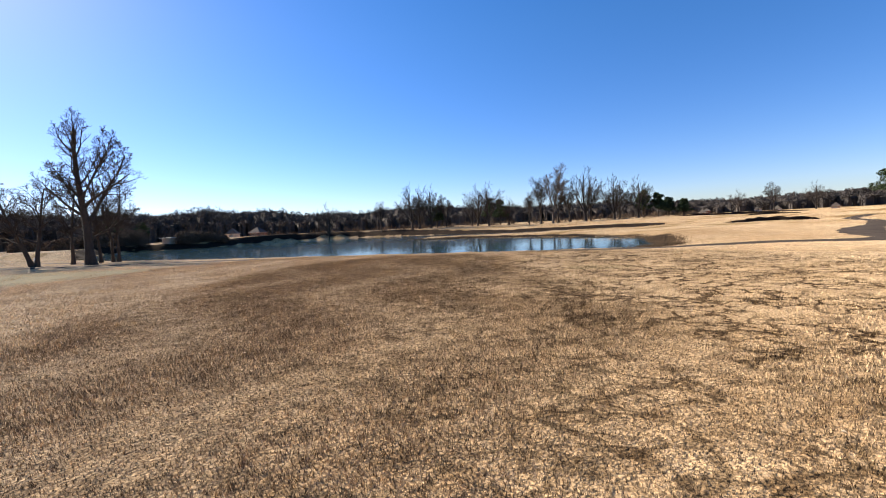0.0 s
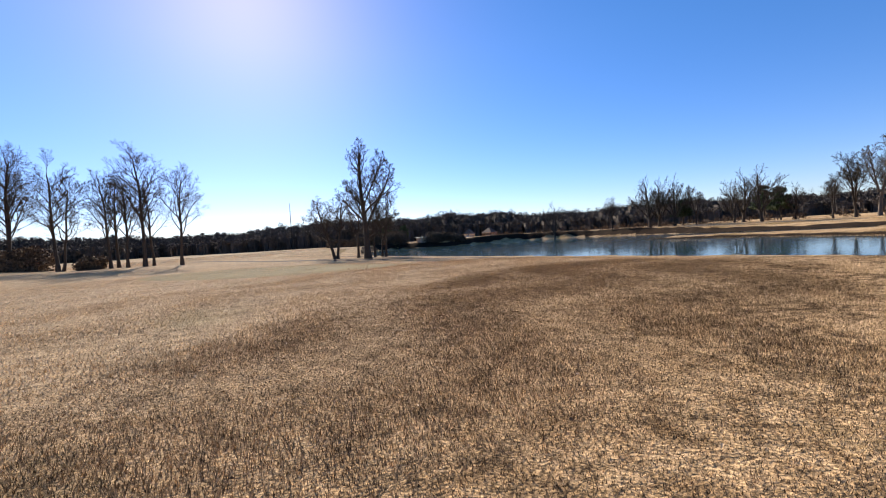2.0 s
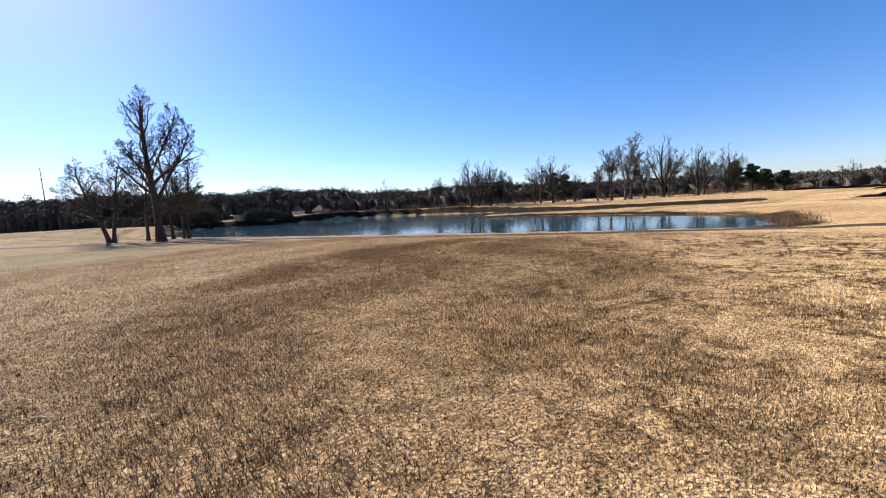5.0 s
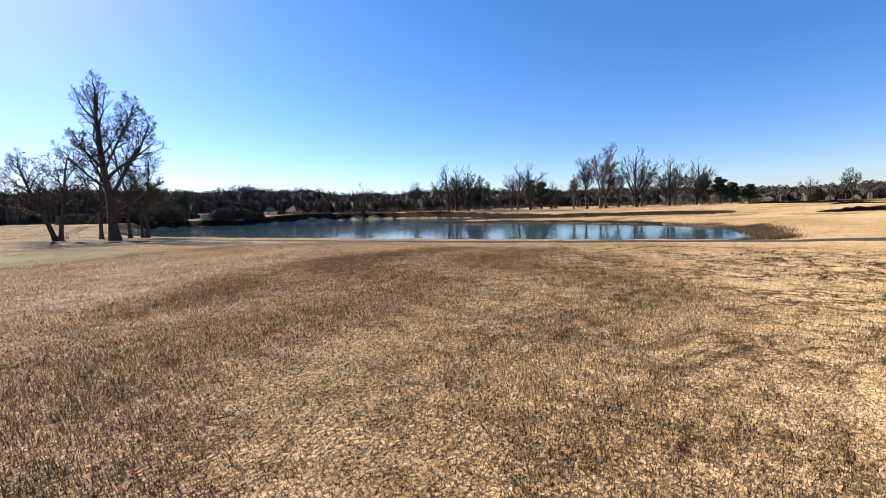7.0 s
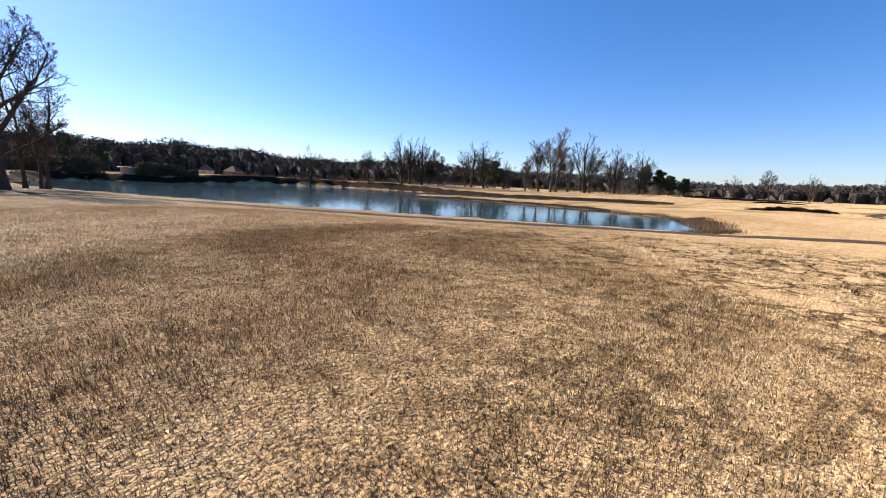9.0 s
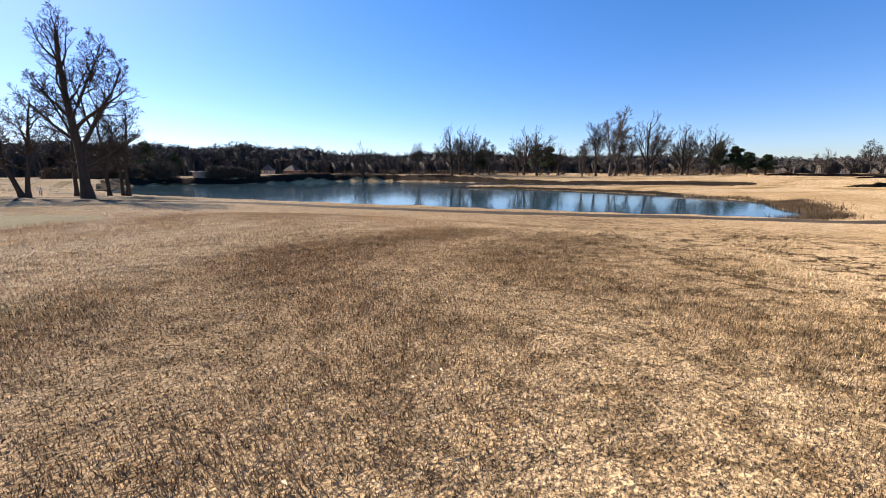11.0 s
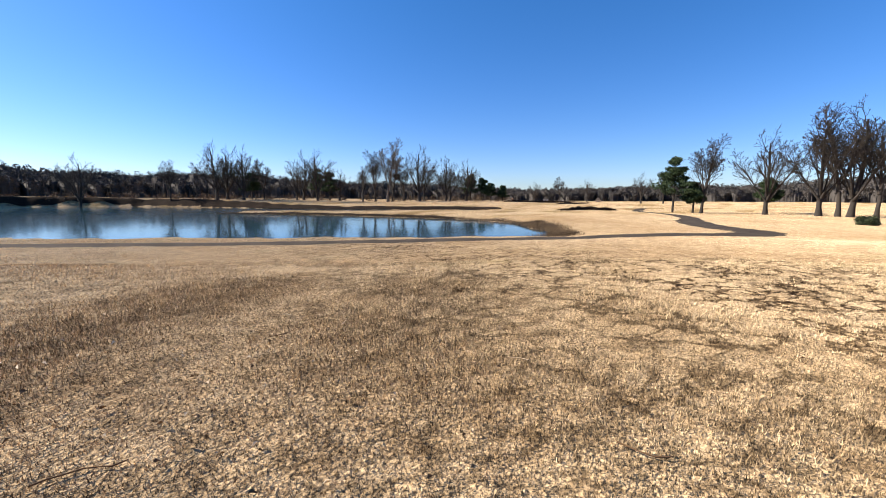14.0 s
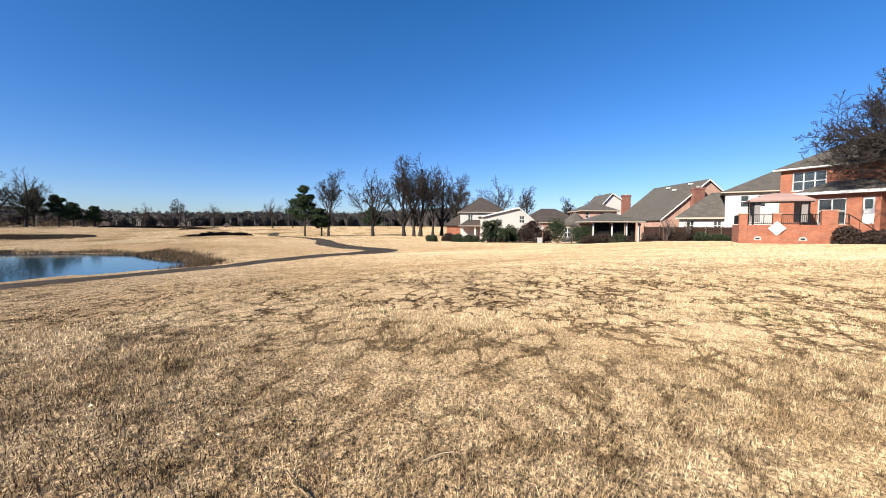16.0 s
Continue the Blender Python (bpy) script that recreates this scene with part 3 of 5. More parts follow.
far_b = bare_tree(pose(17.9, 148.3, lie1(17.9, 148.3)), round_b, "broad leafless tree on the far bank of the pond", group="trees on the far bank")
far_c = bare_tree(pose(48.8, 148.2, lie1(48.8, 148.2), rz=20), lean_a, "tall pale leafless tree on the far bank", PALE_BARK, PALE_BARK, group="trees on the far bank")
far_d = bare_tree(pose(39.7, 148.3, lie1(39.7, 148.3), rz=70), lean_a, "upright leafless tree on the far bank of the pond", group="trees on the far bank")
for ob, s in ((far_a, 1.05), (far_b, 0.95), (far_c, 1.22), (far_d, 1.0)):
    ob.scale = (s, s, s)
for k, (ob, x, y, s) in enumerate([(far_b, -36.1, 150, 0.9), (far_d, -16.4, 152, 0.65), (far_a, -1.8, 150, 1.05), (far_b, 2.5, 147, 1.0), (far_d, 8.3, 149, 0.68), (far_b, 20.4, 151, 1.0), (far_b, 24.2, 147, 1.02),
                                   (far_d, 44.8, 150, 0.98), (far_d, 52, 152, 0.85), (far_b, 61.4, 148, 1.28), (far_d, 64.5, 151, 0.75), (far_a, 72.5, 148, 1.12), (far_b, 76, 151, 0.95), (far_b, 81.8, 148, 1.0),
                                   (far_d, 57, 153, 0.8), (far_b, 34, 158, 0.7), (far_d, 88, 155, 0.7)]):
    ob.scale = (s, s, s)
    copy_thing(ob, pose(x, y, lie1(x, y), rz=spin(k)))

# the grove past the bend of the path
grove_a = bare_tree(pose(88.4, 50.2, lie1(88.4, 50.2)), round_b, "leafless grey tree standing alone on the lawn", group="grove by the houses")
grove_a.scale = (1.0, 1.0, 1.0)
grove_d = bare_tree(pose(86.3, 60.7, lie1(86.3, 60.7)), lean_a, "slim leafless grey tree on the lawn past the path", group="grove by the houses")
grove_d.scale = (0.88, 0.88, 0.88)
for k, (ob, x, y, s) in enumerate([(grove_a, 89.9, 42.9, 1.12), (grove_d, 90.6, 40.6, 1.07), (grove_a, 91.2, 39.2, 1.2), (grove_d, 91.3, 36.1, 0.92), (grove_a, 101, 36, 1.15), (grove_d, 103, 33, 0.9),
                                   (grove_a, 92.4, 29.5, 0.85), (grove_a, 106, 22, 0.98), (grove_d, 120, 14, 0.8), (grove_d, 118, 2, 0.6), (grove_d, 116, -4, 0.62), (grove_a, 150, 120, 0.8), (grove_d, 165, 120, 0.75),
                                   (grove_a, 196, 190, 0.9), (grove_d, 188, 205, 0.9), (grove_a, 180, 220, 0.85)]):
    ob.scale = (s, s, s)
    copy_thing(ob, pose(x, y, lie1(x, y), rz=spin(k)))
grove_a.scale, grove_d.scale = (1.0,) * 3, (0.88,) * 3

# the broad tree in front of the brick house
broad = tree_meshes("broad", [((0, 0, -0.2), (0.02, 0, 1), 9.5, 0.4, 0.45), ((0, 0, 3.6), (0.3, 0.5, 0.8), 7, 0.22, 0.3)], seed=52, levels=5, counts=(21, 9, 6, 5), angles=((40, 75), (30, 60), (30, 60), (30, 60)),
                    shrink=(0.85, 0.5, 0.5, 0.55), thin=0.019, lift=0.06, wobble=0.12)
bare_tree(pose(34.4, -15.9, lie1(34.4, -15.9), rz=15), broad, "broad leafless tree with a dense twiggy crown before a brick house", PALE_BARK)


def leaf_cloud(rng, centres, radii, per, size, squash=0.8):
    """Small loose leaf triangles in uneven clumps."""
    c = np.repeat(np.asarray(centres, float), per, 0)
    rr = np.repeat(np.asarray(radii, float), per)
    d = rng.normal(size=(len(c), 3))
    d /= np.linalg.norm(d, axis=1)[:, None]
    p = c + d * (rr * rng.uniform(0.35, 1.0, len(c)) ** 0.5)[:, None] * np.array([1, 1, squash])
    a, b = rng.normal(size=(2, len(c), 3))
    a *= (size / np.linalg.norm(a, axis=1))[:, None]
    b *= (size / np.linalg.norm(b, axis=1))[:, None]
    v = np.stack([p - a * 0.5, p + a * 0.5, p + b], 1).reshape(-1, 3)
    return v, np.arange(len(v)).reshape(-1, 3)


def pine_tree(m, seed, height, label, group=""):
    r = np.random.RandomState(seed)
    ob = thing("pine_tree", m, label, "tree", group)
    lines, tips, sizes = [([(0, 0, -0.2), (0.1, 0, height * 0.5), (0.05, 0.1, height * 0.97)], [0.24, 0.16, 0.04], 8)], [], []
    for k in range(38):
        f = r.uniform(0.3, 0.98)
        a, reach = k * 2.4, (1.08 - f) * height * 0.4 * r.uniform(0.6, 1.15) + 0.35
        z0 = f * height
        end = (math.cos(a) * reach, math.sin(a) * reach, z0 + reach * 0.2)
        lines.append(([(0.05, 0, z0 - 0.3), (end[0] * 0.5, end[1] * 0.5, z0), end], [0.06, 0.045, 0.02], 4))
        for u in (0.5, 0.75, 1.0):
            tips.append((end[0] * u + r.normal(0, 0.15), end[1] * u + r.normal(0, 0.15), z0 + (end[2] - z0) * u + 0.15))
            sizes.append(r.uniform(0.7, 1.2) * height / 11.6)
    mesh_object("trunk", *tubes(lines[:1]), BARK, ob, smooth=True)
    for q in lines[1:]:
        mesh_object("limb", *tubes([q]), BARK, ob, smooth=True)
    mesh_object("crown", *leaf_cloud(r, tips, sizes, 130, 0.26, 0.6), NEEDLE, ob)
    return ob


pine_tree(pose(85.1, 66.2, lie1(85.1, 66.2)), 3, 11.6, "dark green pine on the lawn beside the cart path", "pines by the path")
pine_tree(pose(86.5, 62.6, lie1(86.5, 62.6)), 5, 6.2, "shorter dark green pine beside the cart path", "pines by the path")
pine_tree(pose(105, 57, lie1(105, 57)), 7, 7.5, "young dark green pine behind the grove", "pines by the path")
for k, (x, y, h) in enumerate([(86, 152, 10.5), (91, 150, 9.5), (97, 153, 7.5), (101, 150, 6.5), (104, 154, 6), (31, 160, 10), (28, 166, 11), (5, 154, 8), (-101, 133, 10.5), (-92, 133, 7.0)]):
    pine_tree(pose(x, y, lie1(x, y)), 20 + k, h, "dark evergreen tree among the far bare trees", "evergreens across the pond")


def bush(m, seed, size, mat, label, category="shrub", group="", name="shrub", leaf=0.12, per=110, clumps=16, stems=4):
    r = np.random.RandomState(seed)
    ob = thing(name, m, label, category, group)
    sx, sy, sz = size
    c, rad, lines = [], [], []
    for k in range(clumps):
        a, q = r.uniform(0, 6.28), math.sqrt(r.uniform(0, 1)) * 0.72
        z = r.uniform(0.1, 0.84)
        c.append((math.cos(a) * q * sx * (1.15 - 0.5 * z), math.sin(a) * q * sy * (1.15 - 0.5 * z), z * sz)), rad.append(min(sx, sy, sz) * r.uniform(0.42, 0.68))
    for k in range(stems):
        e = np.array(c[k % len(c)])
        lines.append(([(r.normal(0, sx * 0.1), r.normal(0, sy * 0.1), -0.1), e * [0.5, 0.5, 0.5], e], [0.03, 0.022, 0.01], 4))
    for q in lines:
        mesh_object("stem", *tubes([q]), BARK, ob, smooth=True)
    mesh_object("foliage", *leaf_cloud(r, c, rad, per, leaf), mat, ob)
    return ob


# scrub beside the pump house, across the pond's west end
for k, (x, y, sx, sy, sz) in enumerate([(-86, 120.5, 6, 3.5, 4.2), (-92, 114, 6, 3.5, 3.6), (-74.5, 127, 5, 3, 3.2), (-70, 130, 4.5, 3, 2.7), (-90, 121, 5, 3, 4.0), (-95, 107, 5.5, 3, 2.6), (-67, 133, 3.2, 2, 1.7), (-98, 116, 6, 3.5, 3.0), (-104, 108, 6, 3.5, 2.6)]):
    bush(pose(x, y, lie1(x, y) - 0.1), 60 + k, (sx, sy, sz), SCRUB, "dense dark leafless scrub at the water's edge", group="scrub by the pump house", leaf=0.34, per=260, clumps=34)

# brush among the slim trees
for k, (x, y, sx, sy, sz) in enumerate([(-79, 22, 4.5, 3, 3.2), (-84, 18, 5, 3, 4.2), (-88, 13, 5, 3.5, 4.6), (-72, 26.5, 2.4, 1.6, 1.9), (-92, 20, 6, 3.5, 4.0)]):
    bush(pose(x, y, lie1(x, y) - 0.1, rz=spin(k)), 80 + k, (sx, sy, sz), SCRUB, "dark leafless brush beneath the slim trees", group="brush at the fairway's edge", leaf=0.3, per=190, clumps=30)

# far woods all round, and undergrowth below the far trees
r = np.random.RandomState(77)
C, R, P, H, RIDGE = [], [], [], [], []
for row, (rad0, count, hh) in enumerate([(240, 620, 9.0), (262, 700, 13.0), (288, 760, 16.0), (320, 800, 18.5)]):
    for k in range(count):
        a = 2 * np.pi * (k + r.uniform(-0.4, 0.4)) / count
        if 3.7 < a < 5.4:
            continue
        swell = 1 + 0.1 * math.sin(a * 5 + 1) + 0.08 * math.sin(a * 13) + 0.05 * math.sin(a * 41 + row)
        away = rad0 * (1 + 0.05 * math.sin(a * 7 + row)) + r.normal(0, 5) + 90 * max(0.0, math.cos(a - 0.9)) ** 2
        x, y = away * math.cos(a), 40 + away * math.sin(a)
        h = hh * swell * r.uniform(0.92, 1.05) * 1.3 * (1 - 0.42 * max(0.0, math.cos(a - 0.6)) ** 2) * (1 - 0.4 * float(smooth01((a - 2.3) / 0.4)))
        for j in range(7):
            P.append((x + r.normal(0, 1.6), y + r.normal(0, 1.6))), H.append(h * r.uniform(0.6, 0.9))
        RIDGE.append((a, row, x, y, h))
        for u in (0.35, 0.65, r.uniform(0.74, 0.86), r.uniform(0.8, 0.92)):
            C.append((x + r.normal(0, 1.4), y + r.normal(0, 1.4), 0.9 + h * u)), R.append(max(1.6, h * (0.22 if u < 0.7 else 0.11)))
P, H = np.array(P), np.array(H)
n = len(P)
a = r.uniform(0, 2 * np.pi, n)
side = np.stack([np.cos(a), np.sin(a), np.zeros(n)], 1) * r.uniform(0.12, 0.4, n)[:, None]
foot = np.column_stack([P, np.full(n, 0.2)])
v1 = np.stack([foot - side, foot + side, foot + side * 0.8 + np.column_stack([np.zeros((n, 2)), H * 0.7]), foot + np.column_stack([r.normal(0, 0.3, (n, 2)), H]), foot - side * 0.8 + np.column_stack([np.zeros((n, 2)), H * 0.7])], 1).reshape(-1, 3)
i = np.arange(n) * 5
f1 = np.concatenate([np.stack([i, i + 1, i + 2], 1), np.stack([i, i + 2, i + 4], 1), np.stack([i + 4, i + 2, i + 3], 1)])
v2, f2 = leaf_cloud(r, C, R, 38, 0.95, 1.0)
# the closed mass of stems between the single trees of each row
v3, f3 = [], []
for (a0, row0, x0, y0, h0), (a1, row1, x1, y1, h1) in zip(RIDGE, RIDGE[1:]):
    if row0 != row1 or a1 - a0 > 0.1:
        continue
    for j in range(4):
        k = len(v3)
        u0, u1 = j / 4, (j + 1) / 4
        for u, z in ((u0, 0.0), (u1, 0.0), (u1, 0.86), (u1 * 0.5 + u0 * 0.5, r.uniform(0.86, 0.95)), (u0, 0.86)):
            v3.append((x0 + (x1 - x0) * u, y0 + (y1 - y0) * u, 0.2 + (h0 + (h1 - h0) * u) * z))
        f3 += [(k, k + 1, k + 2), (k, k + 2, k + 4), (k + 4, k + 2, k + 3)]
v3, f3 = np.array(v3), np.array(f3)
woods = mesh_object("backdrop_woods", np.concatenate([v1, v2, v3]), np.concatenate([f1, f2 + len(v1), f3 + len(v1) + len(v2)]), WOODS)
tagged(woods, "dark winter woods closing the far side of the golf course", "woods", kind="stuff")
C, R = [], []
for k in range(300):
    x = r.uniform(-75, 112)
    y = 157 + r.normal(0, 4) + max(0, -x) * 0.2
    C.append((x, y, 0.5 + r.uniform(0.1, 1.5))), R.append(r.uniform(0.5, 1.7))
under = mesh_object("undergrowth", *leaf_cloud(r, C, R, 34, 0.4), SCRUB)
tagged(under, "brown winter undergrowth beneath the far bare trees", "undergrowth", kind="stuff")


# ---- banks, reeds and turf edges ----
def blades(p, z, height, width, rng, lean=0.35, upright=0.0):
    """Upright tapering blades at the points p: one triangle each."""
    n = len(p)
    a = rng.uniform(0, 2 * np.pi, n)
    side = np.stack([np.cos(a), np.sin(a), np.zeros(n)], 1) * (width * rng.uniform(0.6, 1.3, n))[:, None] * 0.5
    tip = np.stack([rng.normal(0, lean, n), rng.normal(0, lean, n), np.ones(n)], 1)
    tip *= (height * rng.uniform(0.5, 1.25, n))[:, None]
    base = np.column_stack([p, z])
    v = np.stack([base - side, base + side, base + tip + rng.normal(0, 0.3, (n, 1)) * side], 1).reshape(-1, 3)
    return v, np.arange(3 * n).reshape(-1, 3)


def along(line, count, spread, rng):
    c = np.array(line, float)
    seg = np.hypot(*np.diff(c, axis=0).T)
    s = rng.uniform(0, seg.sum(), count)
    q = np.concatenate([[0], np.cumsum(seg)])
    return np.column_stack([np.interp(s, q, c[:, 0]), np.interp(s, q, c[:, 1])]) + rng.normal(0, spread, (count, 2))


r = np.random.RandomState(88)
p = along([(22.5, 37.3), (24.8, 39.5), (26.5, 44), (29.4, 50), (30, 56), (27.4, 63), (21.4, 72.4), (11.4, 83.4), (2, 90.4), (-3, 93.6)], 15000, 0.55, r)
q = along([(21.5, 37.0), (25, 39.0), (27.3, 44), (29.5, 49)], 9000, 0.8, r)
p = np.concatenate([p, q])
p = p[pond_distance(p) > -0.5]
z = np.maximum(lie(p[:, 0], p[:, 1]), WATER_Z) - 0.05
reeds = mesh_object("reeds", *blades(p, z, np.full(len(p), 0.3), np.full(len(p), 0.05), r), REED)
tagged(reeds, "dry brown reeds along the pond's edge", "reeds", kind="stuff")
p = along([(46, 87.6), (55, 93), (56, 101), (40, 109.4), (17, 121.5), (-2, 138.6), (-25, 156.6), (-48, 157.6), (-62.5, 145.2), (-66.6, 127.4), (-71, 125), (-78, 122.5), (-84.4, 118.3), (-86.4, 110), (-82.4, 99.8), (-74.4, 89.7), (-66.4, 79.7)], 9000, 0.6, r)
z = np.maximum(lie(p[:, 0], p[:, 1]), WATER_Z) - 0.05
rough = mesh_object("bank_grass", *blades(p, z, np.full(len(p), 0.3), np.full(len(p), 0.1), r), SCRUB)
tagged(rough, "dark rough grass on the far bank of the pond", "bank grass", kind="stuff")

drape("ground_bank", [(46, 87.2), (56, 92.5), (57, 101.3), (40.5, 110), (17.5, 122), (-1.5, 139), (-25, 157), (-48.3, 158), (-63, 145.6), (-66.9, 127.8), (-71.5, 125.3), (-78.4, 122.9), (-84.8, 118.6), (-86.8, 110), (-82.8, 99.7), (-74.7, 89.5), (-66.6, 79.5)], [2.8], EARTH_AND_SHADE, 0.2, 320, "dark bare earth bank along the far shore", "bank")
drape("ground_bank", [(-3.5, 94.6), (2, 90.9), (11.6, 83.8), (21.6, 72.6), (27.7, 63.3)], [1.3], EARTH_AND_SHADE, 0.14, 60, "dark bare earth edge of the spit of land", "bank")


def bunker_lip(line, height, label):
    """A low cut bank: steep face towards the pond, its shade put in as near-black colour, turf running off behind."""
    c = np.array(line, float)
    t = np.linspace(0, len(c) - 1, 60)
    x, y = (np.interp(t, np.arange(len(c)), c[:, k]) + 0.25 * np.sin(t * 5 + k) for k in (0, 1))
    h = height * np.sin(np.linspace(0.15, math.pi - 0.1, 60)) ** 0.6 * (1 + 0.15 * np.sin(t * 7))
    g = lie(x, y)
    d = np.gradient(np.column_stack([x, y]), axis=0)
    d /= np.linalg.norm(d, axis=1)[:, None]
    out = np.column_stack([-d[:, 1], d[:, 0]])
    rows = [(-0.5, -0.15), (-0.25, 0.5), (0.0, 1.0), (0.35, 1.02)]
    front = np.concatenate([np.column_stack([x + out[:, 0] * o * height, y + out[:, 1] * o * height, g + h * k]) for o, k in rows])
    back = np.concatenate([np.column_stack([x + out[:, 0] * o * height, y + out[:, 1] * o * height, g + h * k]) for o, k in [(0.35, 1.02), (1.2, 0.6), (3.0, -0.15)]])
    strip = lambda n: np.array([(a * 60 + j, a * 60 + j + 1, a * 60 + 60 + j + 1, a * 60 + 60 + j) for a in range(n - 1) for j in range(59)])
    ob = thing("bunker", pose(0, 0, 0), label, "bunker", "bunkers on the far fairway")
    mesh_object("face", front, strip(4), EARTH_AND_SHADE, ob, smooth=True)
    mesh_object("lip", back, strip(3), TURF, ob, smooth=True)
    return ob


bunker_lip([(60.6, 75.4), (64, 75.2), (68, 77.5), (72, 77), (76, 75), (79, 75.6)], 0.75, "winding dark-faced bunker bank on the straw fairway")
bunker_lip([(112, 143), (118, 146), (124, 144.5), (132, 143)], 0.8, "far dark-faced bunker bank on the fairway")
bunker_lip([(131, 164), (135, 150), (140, 138)], 0.6, "distant dark bunker bank across the fairway")
bunker_lip([(88, 132), (95, 135), (103, 132), (112, 131)], 0.7, "bank with a shade-dark face winding across the far fairway")
bunker_lip([(95, 112), (104, 116), (112, 113)], 0.5, "low dark bunker bank beyond the pond")


# ---- house parts ----
BRICK = brick_material("orange_brick", (0.27, 0.08, 0.038), (0.35, 0.118, 0.058), (0.27, 0.18, 0.125))
PINK_BRICK = brick_material("pink_brick", (0.36, 0.2, 0.14), (0.43, 0.25, 0.18), (0.38, 0.3, 0.24))
DARK_BRICK = brick_material("dark_brick", (0.17, 0.06, 0.038), (0.23, 0.085, 0.053), (0.2, 0.15, 0.12))
SHINGLE = shingle_material("grey_brown_shingles", (0.078, 0.065, 0.05), (0.108, 0.091, 0.07))
BROWN_SHINGLE = shingle_material("brown_shingles", (0.046, 0.032, 0.025), (0.07, 0.05, 0.039))
WHITE_SIDING = siding_material("white_siding", (0.54, 0.475, 0.42))
CREAM = siding_material("cream_siding", (0.44, 0.36, 0.27))
TAN = siding_material("tan_siding", (0.5, 0.38, 0.27))
WHITE = material("white_paint", [(0.52, 0.49, 0.45), (0.6, 0.58, 0.54)], 2, 0.5, 0.05, 30)
BLACK_METAL = material("black_metal", [(0.012, 0.012, 0.012), (0.03, 0.028, 0.026)], 3, 0.45, 0.1, 40, metal=0.6)
FENCE_WOOD = material("dark_fence_wood", [(0.03, 0.016, 0.011), (0.075, 0.038, 0.026)], 1.5, 0.85, 0.4, 18, stretch=(6, 6, 0.5))
CANVAS = material("faded_canvas", [(0.27, 0.17, 0.14), (0.34, 0.22, 0.185)], 1.0, 0.9, 0.1, 60)
MESH_CLOTH = material("grey_netting", [(0.16, 0.14, 0.13), (0.25, 0.22, 0.2)], 1.0, 0.9, 0.1, 60)
PORCH_DARK = material("porch_shade_black", [(0.01, 0.009, 0.008), (0.022, 0.02, 0.018)], 1.0, 0.95, 0.1, 60, spec=0.05)
CONCRETE = material("pale_concrete", [(0.36, 0.34, 0.31), (0.5, 0.47, 0.43)], 1.5, 0.85, 0.2, 25)
BLIND = material("window_blind", [(0.5, 0.48, 0.45), (0.62, 0.6, 0.56)], 2, 0.8, 0.0, 10)
GLASS = bpy.data.materials.new("window_glass")
GLASS.use_nodes = True
_b = GLASS.node_tree.nodes["Principled BSDF"]
_b.inputs["Base Color"].default_value, _b.inputs["Roughness"].default_value, _b.inputs["Transmission Weight"].default_value = (0.25, 0.29, 0.31, 1), 0.04, 0.85


def slab(bm, x0, x1, y0, y1, z0, z1):
    v = [bm.verts.new((x, y, z)) for z in (z0, z1) for x, y in ((x0, y0), (x1, y0), (x1, y1), (x0, y1))]
    for f in ((3, 2, 1, 0), (4, 5, 6, 7), (0, 1, 5, 4), (1, 2, 6, 5), (2, 3, 7, 6), (3, 0, 4, 7)):
        bm.faces.new([v[k] for k in f])


def box(name, parent, mat, x0, x1, y0, y1, z0, z1, label="", bevel=0.0):
    bm = bmesh.new()
    slab(bm, x0, x1, y0, y1, z0, z1)
    if bevel:
        bmesh.ops.bevel(bm, geom=bm.edges[:], offset=bevel, segments=1, affect="EDGES")
    return part(name, bm, mat, parent, label)


def holed_wall(parent, mat, x0, x1, y, z0, z1, holes, thick=0.25, side=None):
    """A wall along x at y (or, with side, along y at x = side) with real openings (u0, u1, v0, v1)."""
    us = sorted({x0, x1, *[h[0] for h in holes], *[h[1] for h in holes]})
    vs = sorted({z0, z1, *[h[2] for h in holes], *[h[3] for h in holes]})
    solid = {(i, j) for i in range(len(us) - 1) for j in range(len(vs) - 1)
             if not any(h[0] <= us[i] and us[i + 1] <= h[1] and h[2] <= vs[j] and vs[j + 1] <= h[3] for h in holes)}
    bm, seen = bmesh.new(), {}

    def corner(i, j, k):
        if (i, j, k) not in seen:
            o = y + thick * k if side is None else side + thick * k
            seen[i, j, k] = bm.verts.new((us[i], o, vs[j]) if side is None else (o, us[i], vs[j]))
        return seen[i, j, k]

    for i, j in solid:
        bm.faces.new([corner(i, j, 0), corner(i + 1, j, 0), corner(i + 1, j + 1, 0), corner(i, j + 1, 0)])
        bm.faces.new([corner(i, j + 1, 1), corner(i + 1, j + 1, 1), corner(i + 1, j, 1), corner(i, j, 1)])
        for di, dj, p_, q_ in ((-1, 0, (i, j), (i, j + 1)), (1, 0, (i + 1, j + 1), (i + 1, j)), (0, -1, (i + 1, j), (i, j)), (0, 1, (i, j + 1), (i + 1, j + 1))):
            if (i + di, j + dj) not in solid:
                bm.faces.new([corner(*p_, 0), corner(*q_, 0), corner(*q_, 1), corner(*p_, 1)])
    bmesh.ops.recalc_face_normals(bm, faces=bm.faces[:])
    return part("wall", bm, mat, parent)


